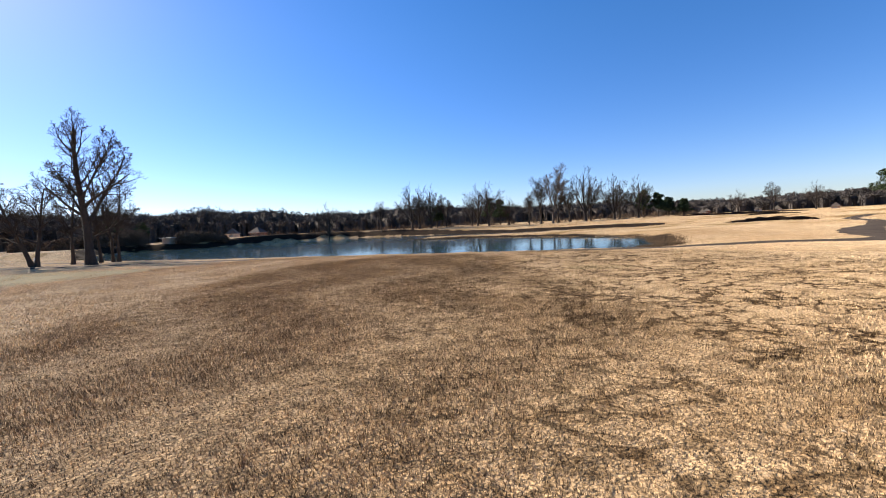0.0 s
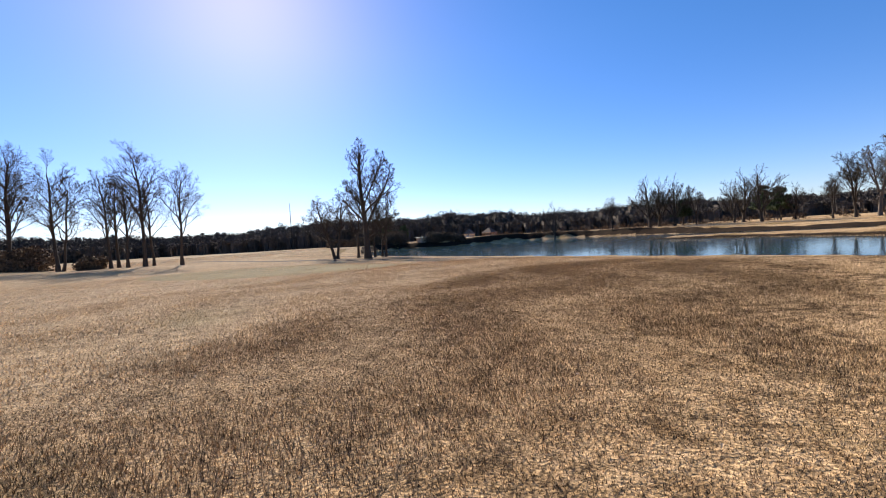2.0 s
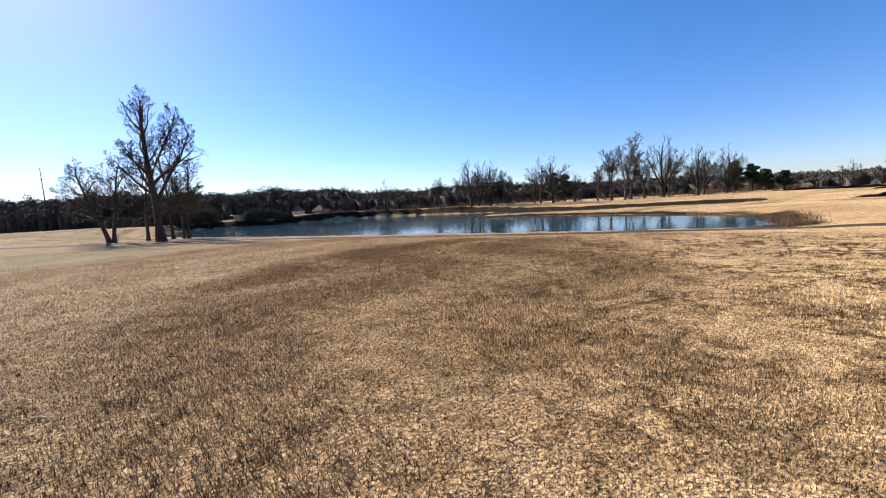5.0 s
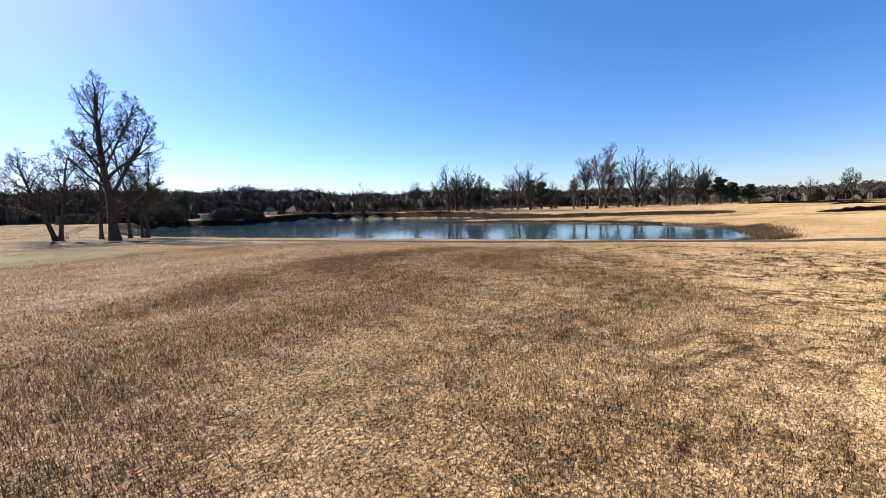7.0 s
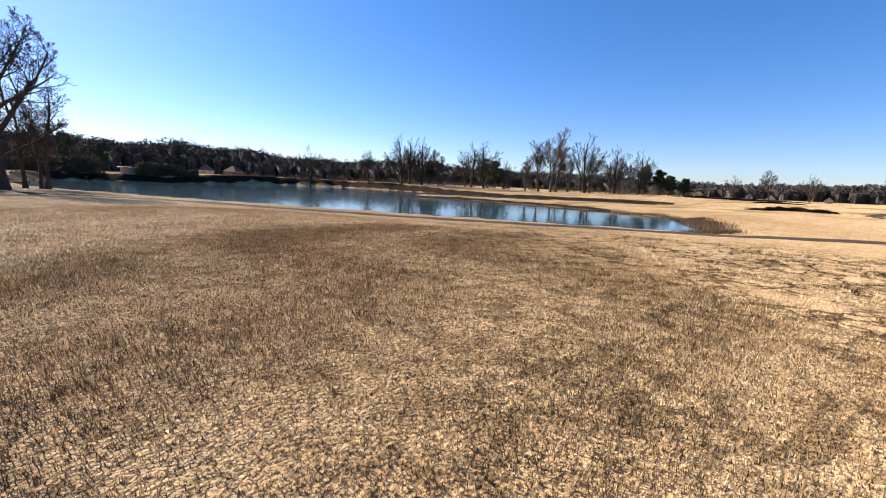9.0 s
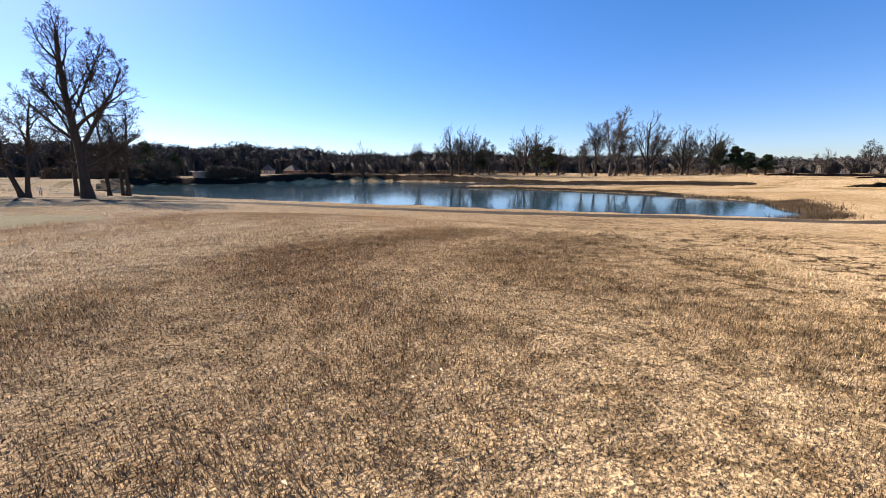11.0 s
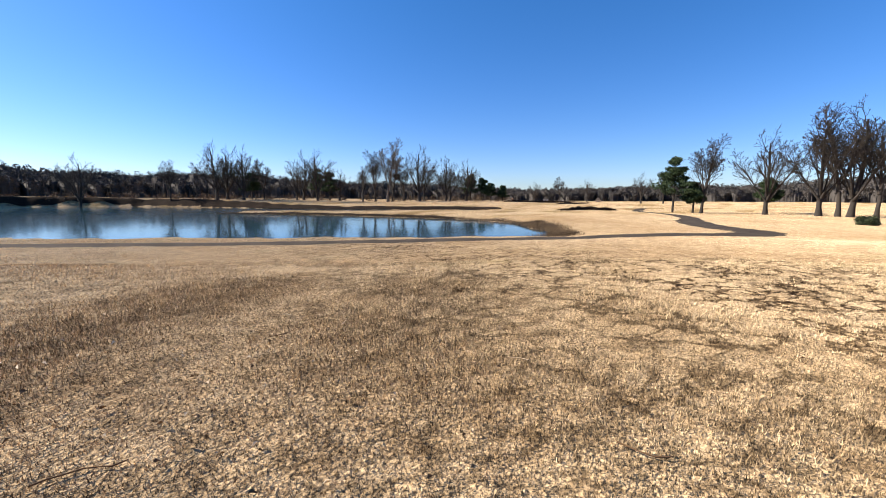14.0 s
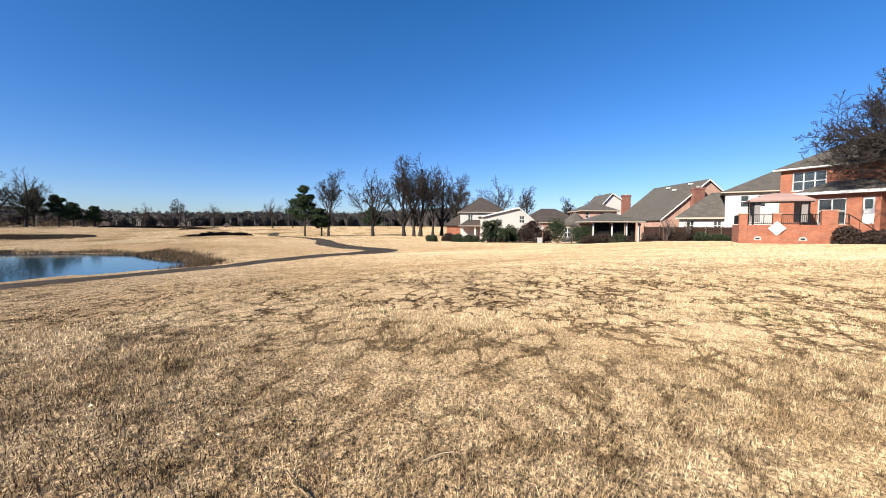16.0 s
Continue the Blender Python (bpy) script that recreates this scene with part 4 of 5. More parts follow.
def window(parent, x0, x1, y, z0, z1, lights=2, rail=True, blind=False, frame_mat=None, name="window"):
    """A window in a wall along x: frame, mullions, panes, sill."""
    fm = frame_mat or WHITE
    w = 0.065
    bm = bmesh.new()
    slab(bm, x0, x0 + w, y - 0.03, y + 0.12, z0, z1), slab(bm, x1 - w, x1, y - 0.03, y + 0.12, z0, z1)
    slab(bm, x0 + w, x1 - w, y - 0.03, y + 0.12, z1 - w, z1), slab(bm, x0 + w, x1 - w, y - 0.03, y + 0.12, z0, z0 + w)
    for k in range(1, lights):
        c = x0 + (x1 - x0) * k / lights
        slab(bm, c - w * 0.6, c + w * 0.6, y - 0.02, y + 0.1, z0 + w, z1 - w)
    ob = part(name, bm, fm, parent, "white painted window frame")
    for k in range(lights):
        a, b = x0 + (x1 - x0) * k / lights + w * 0.6, x0 + (x1 - x0) * (k + 1) / lights - w * 0.6
        if rail:
            c = (z0 + z1) / 2
            box("rail", ob, fm, a, b, y, y + 0.08, c - 0.035, c + 0.035)
        box("pane", ob, GLASS, a, b, y + 0.06, y + 0.075, z0 + w, z1 - w)
        if blind:
            box("blind", ob, BLIND, a, b, y + 0.14, y + 0.16, (z0 + z1) / 2, z1 - w)
    box("sill", ob, fm, x0 - 0.06, x1 + 0.06, y - 0.1, y + 0.02, z0 - 0.07, z0 - 0.002)
    return ob


def sheet_roof(parent, mat, corners_list, thick=0.14, label=""):
    """Roof planes, each a polygon given from outside counter-clockwise, thickened downwards."""
    bm = bmesh.new()
    for poly in corners_list:
        top = [bm.verts.new(q) for q in poly]
        low = [bm.verts.new((q[0], q[1], q[2] - thick)) for q in poly]
        bm.faces.new(top), bm.faces.new(low[::-1])
        for k in range(len(poly)):
            bm.faces.new((top[k], low[k], low[(k + 1) % len(poly)], top[(k + 1) % len(poly)]))
    return part("roof", bm, mat, parent, label)


def hip_roof(parent, mat, x0, x1, y0, y1, z0, z1, over=0.45, trim=WHITE):
    x0, x1, y0, y1 = x0 - over, x1 + over, y0 - over, y1 + over
    w, d = x1 - x0, y1 - y0
    if w >= d:
        a, b = (x0 + d / 2, (y0 + y1) / 2, z1), (x1 - d / 2, (y0 + y1) / 2, z1)
    else:
        a, b = ((x0 + x1) / 2, y0 + w / 2, z1), ((x0 + x1) / 2, y1 - w / 2, z1)
    A, B, C, D = (x0, y0, z0), (x1, y0, z0), (x1, y1, z0), (x0, y1, z0)
    if w >= d:
        planes = [(A, B, b, a), (B, C, b), (C, D, a, b), (D, A, a)]
    else:
        planes = [(A, B, a), (B, C, b, a), (C, D, b), (D, A, a, b)]
    ob = sheet_roof(parent, mat, planes)
    bm = bmesh.new()
    slab(bm, x0 - 0.04, x1 + 0.04, y0 - 0.08, y0 - 0.01, z0 - 0.17, z0 - 0.03), slab(bm, x0 - 0.04, x1 + 0.04, y1 + 0.01, y1 + 0.08, z0 - 0.17, z0 - 0.03)
    slab(bm, x0 - 0.08, x0 - 0.01, y0, y1, z0 - 0.17, z0 - 0.03), slab(bm, x1 + 0.01, x1 + 0.08, y0, y1, z0 - 0.17, z0 - 0.03)
    part("fascia", bm, trim, parent, "pale painted fascia board")
    box("soffit", parent, trim, x0, x1, y0, y1, z0 - 0.2, z0 - 0.15)
    return ob


def gable_house(parent, wall, roof, W, D, xr, zl, zp, zr, z0, holes, back=None):
    """A block with its gable to the front; eaves zl and zr may differ; ridge at xr."""
    bm = bmesh.new()
    us = sorted({0, W, xr, *[h[0] for h in holes], *[h[1] for h in holes]})
    top = lambda x: zl + (zp - zl) * x / xr if x <= xr else zp + (zr - zp) * (x - xr) / (W - xr)
    for a, b in zip(us, us[1:]):
        cuts = [(z0, None)]
        for h in holes:
            if h[0] <= a and b <= h[1]:
                cuts = [(z0, h[2]), (h[3], None)]
        for lo, hi in cuts:
            ta, tb = (top(a), top(b)) if hi is None else (hi, hi)
            v = [bm.verts.new(q) for q in ((a, 0, lo), (b, 0, lo), (b, 0, tb), (a, 0, ta), (a, 0.25, lo), (b, 0.25, lo), (b, 0.25, tb), (a, 0.25, ta))]
            for f in ((0, 1, 2, 3), (5, 4, 7, 6), (4, 0, 3, 7), (1, 5, 6, 2), (3, 2, 6, 7), (4, 5, 1, 0)):
                bm.faces.new([v[k] for k in f])
    part("wall", bm, wall, parent)
    box("wall", parent, wall, 0, 0.25, 0.252, D, z0, zl)
    box("wall", parent, wall, W - 0.25, W, 0.252, D, z0, zr)
    bm = bmesh.new()
    v = [bm.verts.new(q) for q in ((0.252, D, z0), (W - 0.252, D, z0), (W - 0.252, D, zr), (xr, D, zp), (0.252, D, zl))]
    bm.faces.new(v[::-1])
    r_ = bmesh.ops.extrude_face_region(bm, geom=bm.faces[:])
    for q in r_["geom"]:
        if isinstance(q, bmesh.types.BMVert):
            q.co.y -= 0.25
    part("wall", bm, wall, parent)
    o = 0.35
    sl, sr = (zp - zl) / xr, (zp - zr) / (W - xr)
    L, R, P = (-o, zl - o * sl + 0.16), (W + o, zr - o * sr + 0.16), (xr, zp + 0.16)
    sheet_roof(parent, roof, [((L[0], -o, L[1]), (P[0], -o, P[1]), (P[0], D + o, P[1]), (L[0], D + o, L[1]))[::-1], ((R[0], -o, R[1]), (R[0], D + o, R[1]), (P[0], D + o, P[1]), (P[0], -o, P[1]))[::-1]])
    bm = bmesh.new()
    for a, b in ((L, P), (P, R)):
        v = [bm.verts.new(q) for q in ((a[0], -o - 0.06, a[1] - 0.24), (b[0], -o - 0.06, b[1] - 0.24), (b[0], -o - 0.06, b[1] + 0.02), (a[0], -o - 0.06, a[1] + 0.02),
                                       (a[0], -o - 0.01, a[1] - 0.24), (b[0], -o - 0.01, b[1] - 0.24), (b[0], -o - 0.01, b[1] + 0.02), (a[0], -o - 0.01, a[1] + 0.02))]
        for f in ((0, 1, 2, 3), (5, 4, 7, 6), (3, 2, 6, 7), (4, 5, 1, 0), (4, 0, 3, 7), (1, 5, 6, 2)):
            bm.faces.new([v[k] for k in f])
    part("bargeboard", bm, WHITE, parent, "white painted bargeboards")


def chimney(parent, x, y, z0, z1, w, d, mat):
    bm = bmesh.new()
    slab(bm, x - w / 2, x + w / 2, y - d / 2, y + d / 2, z0, z1)
    slab(bm, x - w / 2 - 0.07, x + w / 2 + 0.07, y - d / 2 - 0.07, y + d / 2 + 0.07, z1 + 0.002, z1 + 0.2)
    slab(bm, x - w / 2 - 0.02, x + w / 2 + 0.02, y - d / 2 - 0.02, y + d / 2 + 0.02, z1 + 0.202, z1 + 0.34)
    ob = part("chimney", bm, mat, parent, "corbelled brick chimney")
    box("flue", ob, CONCRETE, x - 0.15, x + 0.15, y - 0.15, y + 0.15, z1 + 0.342, z1 + 0.6)


def block(parent, mat, W, D, z0, z1, holes=()):
    holed_wall(parent, mat, 0, W, 0, z0, z1, list(holes))
    box("wall", parent, mat, 0, W, D - 0.25, D, z0, z1)
    box("wall", parent, mat, 0, 0.25, 0.252, D - 0.252, z0, z1)
    box("wall", parent, mat, W - 0.25, W, 0.252, D - 0.252, z0, z1)


# ---- the brick house with its raised patio ----
house = thing("house", pose(45.3, -10.9, 0, rz=-143.1), "two-storey orange brick house with hipped grey shingle roof", "house")
up, low_r = (1.0, 3.6, 5.0, 6.8), (8.6, 11.0, 2.15, 4.15)
up2 = (8.2, 10.0, 5.1, 6.75)
block(house, BRICK, 13.5, 10, -0.6, 7.1, [up, low_r, up2])
window(house, up[0], up[1], 0.06, up[2], up[3], 3)
window(house, up2[0], up2[1], 0.06, up2[2], up2[3], 2)
window(house, low_r[0], low_r[1], 0.06, low_r[2], low_r[3], 2, blind=True)
hip_roof(house, SHINGLE, 0, 13.5, 0, 10, 7.25, 10.4)
bay = (3.0, 8.1)
french, door = (1.1 + bay[0], 3.0 + bay[0], 1.75, 3.95), (4.0 + bay[0], 4.75 + bay[0], 1.75, 4.0)
holed_wall(house, BRICK, bay[0], bay[1], -2.6, -0.6, 4.4, [french, door])
box("wall", house, BRICK, bay[0], bay[0] + 0.25, -2.348, -0.002, -0.6, 4.4)
box("wall", house, BRICK, bay[1] - 0.25, bay[1], -2.348, -0.002, -0.6, 4.4)
window(house, french[0], french[1], -2.54, french[2], french[3], 2)
leaf = box("door", house, WHITE, door[0] + 0.02, door[1] - 0.02, -2.52, -2.46, door[2], door[3] - 0.02, "white panelled door with a glazed top")
box("pane", leaf, GLASS, door[0] + 0.14, door[1] - 0.14, -2.545, -2.523, door[2] + 1.25, door[3] - 0.2)
box("handle", leaf, BLACK_METAL, door[0] + 0.06, door[0] + 0.1, -2.6, -2.523, door[2] + 0.95, door[2] + 1.1)
ex = 0.5
A, B, Cc, Dd = (bay[0] - ex, -2.6 - ex, 4.6), (bay[1] + ex, -2.6 - ex, 4.6), (bay[1] + ex, -0.02, 4.6), (bay[0] - ex, -0.02, 4.6)
sheet_roof(house, SHINGLE, [(A, B, (bay[1] - 1.2, -0.02, 5.75), (bay[0] + 1.2, -0.02, 5.75)), (B, Cc, (bay[1] - 1.2, -0.02, 5.75)), (Dd, A, (bay[0] + 1.2, -0.02, 5.75))])
bm = bmesh.new()
slab(bm, A[0] - 0.05, B[0] + 0.05, A[1] - 0.07, A[1] - 0.01, 4.34, 4.58), slab(bm, A[0] - 0.07, A[0] - 0.01, A[1], -0.02, 4.34, 4.58), slab(bm, B[0] + 0.01, B[0] + 0.07, A[1], -0.02, 4.34, 4.58)
part("fascia", bm, WHITE, house, "pale painted fascia board")
box("soffit", house, WHITE, A[0], B[0], A[1], -0.02, 4.36, 4.42)

patio = thing("patio", pose(38.3, -4.1, 0, rz=-108), "raised orange brick patio with black railings and brick piers", "patio")
PW, PD, PZ = 6.0, 4.6, 1.62
box("wall", patio, BRICK, 0, PW, 0, 0.25, -0.4, PZ)
box("wall", patio, BRICK, 0, 0.25, 0.252, PD, -0.4, PZ)
box("deck", patio, CONCRETE, 0.252, PW, 0.252, PD, PZ - 0.3, PZ - 0.06, "pale patio floor")
for x, w in ((0.25, 0.6), (2.57, 0.55), (PW - 0.1, 1.0)):
    pier = box("pier", patio, BRICK, x - w / 2, x + w / 2, -0.06, 0.42, -0.4, PZ + (1.15 if w == 1.0 else 0.92), bevel=0.015)
    zt = PZ + (1.15 if w == 1.0 else 0.92)
    box("cap", pier, PINK_BRICK, x - w / 2 - 0.05, x + w / 2 + 0.05, -0.11, 0.47, zt + 0.002, zt + 0.09, bevel=0.02)


def railing(parent, x0, y0, z0, x1, y1, z1, h=0.88, step=0.13):
    """Top and bottom rail with balusters between two feet."""
    n = max(2, int(math.hypot(x1 - x0, y1 - y0) / step))
    for name, a in (("top_rail", h), ("bottom_rail", 0.1)):
        v, f = tubes([([(x0, y0, z0 + a), (x1, y1, z1 + a)], [0.035, 0.035], 6)])
        mesh_object(name, v, f, BLACK_METAL, parent)
    bal = None
    for k in range(n + 1):
        u = k / n
        v, f = tubes([([(0, 0, 0.1), (0, 0, h)], [0.018 if k % 8 else 0.035] * 2, 4)])
        ob = mesh_object("baluster", v, f, BLACK_METAL, parent)
        ob.location = (x0 + (x1 - x0) * u, y0 + (y1 - y0) * u, z0 + (z1 - z0) * u)


railing(patio, 0.6, 0.15, PZ, 2.25, 0.15, PZ)
railing(patio, 2.9, 0.15, PZ, PW - 0.7, 0.15, PZ)
railing(patio, 0.15, 0.5, PZ, 0.15, PD, PZ)
railing(patio, PW + 0.5, 0.3, PZ, PW + 1.1, 0.4, PZ)
for k in range(8):
    z = PZ - 0.06 - 0.19 * k
    box("step", patio, BRICK, PW + 1.12 + 0.24 * k, PW + 1.36 + 0.24 * k, 0.3, 1.6, -0.4, z - 0.13, bevel=0.01)
box("landing", patio, BRICK, PW + 0.4, PW + 1.118, 0.3, 1.9, -0.4, PZ - 0.06)
railing(patio, PW + 1.15, 0.36, PZ - 0.05, PW + 3.0, 0.36, 0.05, 0.9, 0.5)
for x in (1.3, 4.3):
    v = [(x + 0.26 * math.cos(t), -0.03, 0.42 + 0.2 * math.sin(t)) for t in np.linspace(0, math.pi, 9)] + [(x - 0.26, -0.03, 0.3), (x + 0.26, -0.03, 0.3)]
    bm = bmesh.new()
    bm.faces.new([bm.verts.new(q) for q in v])
    g_ = bmesh.ops.extrude_face_region(bm, geom=bm.faces[:])
    for q in g_["geom"]:
        if isinstance(q, bmesh.types.BMVert):
            q.co.y += 0.028
    vent = part("vent", bm, CONCRETE, patio, "arched pale foundation vent")
    box("grille", vent, BLACK_METAL, x - 0.15, x + 0.15, -0.045, -0.032, 0.36, 0.5)

sign = thing("sign", pose(37.51, -6.54, 1.32, rz=-108), "plain white diamond-shaped board on the patio pier", "sign")
bm = bmesh.new()
slab(bm, -0.44, 0.44, -0.16, -0.12, -0.44, 0.44)
bmesh.ops.rotate(bm, verts=bm.verts[:], cent=(0, 0, 0), matrix=Matrix.Rotation(radians(45), 3, "Y"))
part("board", bm, WHITE, sign)

gz = thing("gazebo", pose(39.75, -7.73, PZ - 0.06, rz=-108), "garden gazebo with faded canvas canopy on the patio", "gazebo")
for x in (-1.9, 1.9):
    for y in (-1.2, 1.2):
        box("post", gz, BLACK_METAL, x - 0.06, x + 0.06, y - 0.06, y + 0.06, 0, 2.15, bevel=0.01)
        box("curtain", gz, MESH_CLOTH, x - (0.5 if x > 0 else -0.08), x + (-0.08 if x > 0 else 0.5), y - 0.03, y + 0.03, 0.3, 2.1, "tied grey netting curtain", bevel=0.01)
rings = []
for s, z in ((1.0, 2.1), (1.02, 2.22), (0.8, 2.5), (0.45, 2.78), (0.16, 2.92)):
    rings += [(q[0] * 2.2 * s, q[1] * 1.5 * s, z) for q in ((-1, -1), (0, -1.04), (1, -1), (1.03, 0), (1, 1), (0, 1.04), (-1, 1), (-1.03, 0))]
f = [(a * 8 + j, a * 8 + (j + 1) % 8, a * 8 + 8 + (j + 1) % 8, a * 8 + 8 + j) for a in range(4) for j in range(8)] + [tuple(range(32, 40))]
mesh_object("canopy", rings, f, CANVAS, gz)
box("valance", gz, BLACK_METAL, -2.18, 2.18, -1.5, -1.46, 2.0, 2.12, "dark valance rail")

# ---- the white house behind ----
house = thing("house", pose(57.6, -11.4, 0, rz=-112), "two-storey white house with grey shingle roof", "house")
wins = [(1.6, 2.5, 4.0, 5.5), (3.3, 4.2, 4.0, 5.5), (5.6, 6.5, 4.0, 5.5)]
block(house, WHITE_SIDING, 14, 13, -1.2, 5.9, wins)
for w in wins:
    window(house, w[0], w[1], 0.06, w[2], w[3], 1, blind=True)
hip_roof(house, SHINGLE, 0, 14, 0, 13, 6.05, 9.6, trim=CREAM)
wing = [(-4.3, -3.4, 0.9, 2.3), (-1.2, -0.3, 0.9, 2.3)]
holed_wall(house, WHITE_SIDING, -5.2, -0.002, 0.6, -1.2, 2.75, wing)
for w in wing:
    window(house, w[0], w[1], 0.66, w[2], w[3], 2)
box("wall", house, BRICK, -5.2, -4.95, 0.852, 7, -1.2, 2.75)
sheet_roof(house, SHINGLE, [((-5.7, 0.1, 2.75), (-0.01, 0.1, 2.75), (-0.01, 5.5, 6.4), (-1.5, 5.5, 6.4)), ((-5.7, 7.5, 2.75), (-5.7, 0.1, 2.75), (-1.5, 5.5, 6.4))])
box("fascia", house, CREAM, -5.7, -0.01, 0.03, 0.09, 2.5, 2.72)

# ---- the big-roofed tan house ----
house = thing("house", pose(66.85, -6.6, 0, rz=-77), "tan brick house with one great grey gable roof", "house")
gable_house(house, PINK_BRICK, SHINGLE, 14.6, 15, 7.3, 2.7, 8.8, 2.7, -1.7, [])
box("wall", house, PINK_BRICK, -0.2, 5.2, -0.22, -0.002, -1.7, 2.4, "pinkish brick facing")
chimney(house, 5.3, -0.5, -1.5, 7.2, 1.7, 0.9, DARK_BRICK)
for k, (y, u) in enumerate([(3.0, 0.92), (9.0, 0.9), (6.0, 0.8)]):
    x, z = 7.3 * u, 2.7 + 6.1 * u + 0.17
    sky_l = box("skylight", house, WHITE, x - 0.4, x + 0.3, y, y + 0.5, z - 0.1, z + 0.16, "small white roof vent", bevel=0.03)
porch = thing("porch", pose(59.3, 4.9, 0, rz=-80), "covered patio with low hipped shingle roof on white posts", "porch")
hip_roof(porch, SHINGLE, 0, 6.9, 0, 6, 2.2, 3.5, trim=CREAM)
for x in (0.2, 2.9, 5.0, 6.7):
    box("post", porch, WHITE, x - 0.09, x + 0.09, 0.1, 0.28, -1.3, 1.98, bevel=0.02)
box("floor", porch, CONCRETE, 0, 6.9, 0, 6, -1.5, -1.0)
# added black sheets with bars, in place of the porch's shaded inside
for x0, x1 in ((0.3, 2.8), (3.0, 4.9), (5.1, 6.6)):
    dark_sheet = box("shade_sheet", porch, PORCH_DARK, x0, x1, 0.9, 0.92, -0.998, 1.96, "black sheet standing in for the shade inside the porch")
    for x in np.arange(x0 + 0.6, x1 - 0.2, 0.62):
        box("mullion", dark_sheet, BLACK_METAL, x - 0.02, x + 0.02, 0.86, 0.898, -0.998, 1.96)
    box("rail", dark_sheet, BLACK_METAL, x0, x1, 0.85, 0.897, -0.2, -0.12)
box("wall", porch, PINK_BRICK, 0, 6.9, 6.0, 6.2, -1.5, 1.96)
for k, x in enumerate((3.5, 4.3)):
    ch = thing("patio_chair", pose(59.3, 4.9, 0, rz=-80) @ pose(x, 1.6, -1.0, rz=25 * k), "dark metal patio chair under the porch roof", "chair", "porch chairs")
    box("seat", ch, BLACK_METAL, -0.25, 0.25, -0.25, 0.25, 0.42, 0.47, bevel=0.01)
    box("backrest", ch, BLACK_METAL, -0.25, 0.25, 0.22, 0.26, 0.48, 0.95, bevel=0.01)
    for a in (-0.22, 0.22):
        for b in (-0.22, 0.22):
            box("leg", ch, BLACK_METAL, a - 0.02, a + 0.02, b - 0.02, b + 0.02, 0, 0.418)

# ---- houses farther along ----
sun_room = thing("sunroom", pose(70.6, 6.0, 0, rz=-80), "eight-sided cream sunroom with pointed shingle roof", "sunroom")
oct_ = [(2.5 * math.cos(t), 2.5 * math.sin(t)) for t in np.linspace(math.pi / 8, math.pi / 8 + 2 * math.pi, 9)]
for k in range(8):
    (xa, ya), (xb, yb) = oct_[k], oct_[k + 1]
    m_ = Matrix.Translation(((xa + xb) / 2, (ya + yb) / 2, 0)) @ Matrix.Rotation(math.atan2(yb - ya, xb - xa) + math.pi, 4, "Z")
    h = 0.96
    ob = holed_wall(sun_room, CREAM, -h, h, 0, -1.8, 1.45, [(-0.62, 0.62, -0.4, 1.15)], 0.15)
    ob.matrix_local = m_
    wd = window(sun_room, -0.62, 0.62, 0.03, -0.4, 1.15, 2)
    wd.matrix_local = m_
sheet_roof(sun_room, SHINGLE, [((a[0] * 1.16, a[1] * 1.16, 1.6), (b[0] * 1.16, b[1] * 1.16, 1.6), (0, 0, 3.9)) for a, b in zip(oct_, oct_[1:])])

house = thing("house", pose(74.6, 4.2, 0, rz=-79), "pink brick house wing with hipped grey roof", "house")
w = [(0.6, 1.2, 2.9, 4.0), (3.2, 4.0, 2.9, 4.0)]
block(house, PINK_BRICK, 6.2, 7, -1.8, 4.2, w)
for q in w:
    window(house, q[0], q[1], 0.06, q[2], q[3], 1)
hip_roof(house, SHINGLE, 0, 6.2, 0, 7, 4.35, 6.0, trim=CREAM)
house = thing("house", pose(83.5, -1.0, 0, rz=-79), "white gabled house seen between other roofs", "house")
gable_house(house, WHITE_SIDING, SHINGLE, 5.0, 9, 1.6, 6.2, 8.0, 5.8, -1.8, [])
chimney(house, 4.3, -0.3, 2.0, 7.4, 1.6, 0.8, DARK_BRICK)

house = thing("house", pose(74.8, 22.4, 0, rz=-79), "low white house with uneven gable facing the fairway", "house")
gw = (7.0, 8.0, 2.0, 3.4)
gable_house(house, WHITE_SIDING, BROWN_SHINGLE, 11.4, 9, 6.8, 3.2, 4.85, 1.1, -2.0, [gw])
window(house, gw[0], gw[1], 0.06, gw[2], gw[3], 2)
house = thing("house", pose(84.0, 14.5, 0, rz=-79), "long low house with brown shingle hip roof", "house")
block(house, PINK_BRICK, 12, 9, -2, 2.2)
hip_roof(house, BROWN_SHINGLE, 0, 12, 0, 9, 2.3, 5.3, trim=CREAM)

house = thing("house", pose(82.2, 27.9, 0, rz=-79), "brick house with a tall pyramidal brown roof", "house")
w = [(1.6, 2.6, 2.4, 3.8)]
block(house, WHITE_SIDING, 9.4, 9, -2.0, 4.2, w)
window(house, 1.6, 2.6, 0.06, 2.4, 3.8, 2)
hip_roof(house, BROWN_SHINGLE, 0, 9.4, 0, 9, 4.4, 7.8, trim=CREAM)
box("wall", house, BRICK, -3.0, -0.002, 0.5, 7, -2.0, 1.5, "orange brick side wing")
sheet_roof(house, BROWN_SHINGLE, [((-3.5, 0.1, 1.55), (-0.01, 0.1, 1.55), (-0.01, 3.6, 4.0)), ((-3.5, 7.4, 1.55), (-3.5, 0.1, 1.55), (-0.01, 3.6, 4.0)), ((-0.01, 7.4, 1.55), (-3.5, 7.4, 1.55), (-0.01, 3.6, 4.0))])
porch = thing("porch", pose(79.2, 27.2, 0, rz=-79), "brick porch with low hipped roof and white posts", "porch")
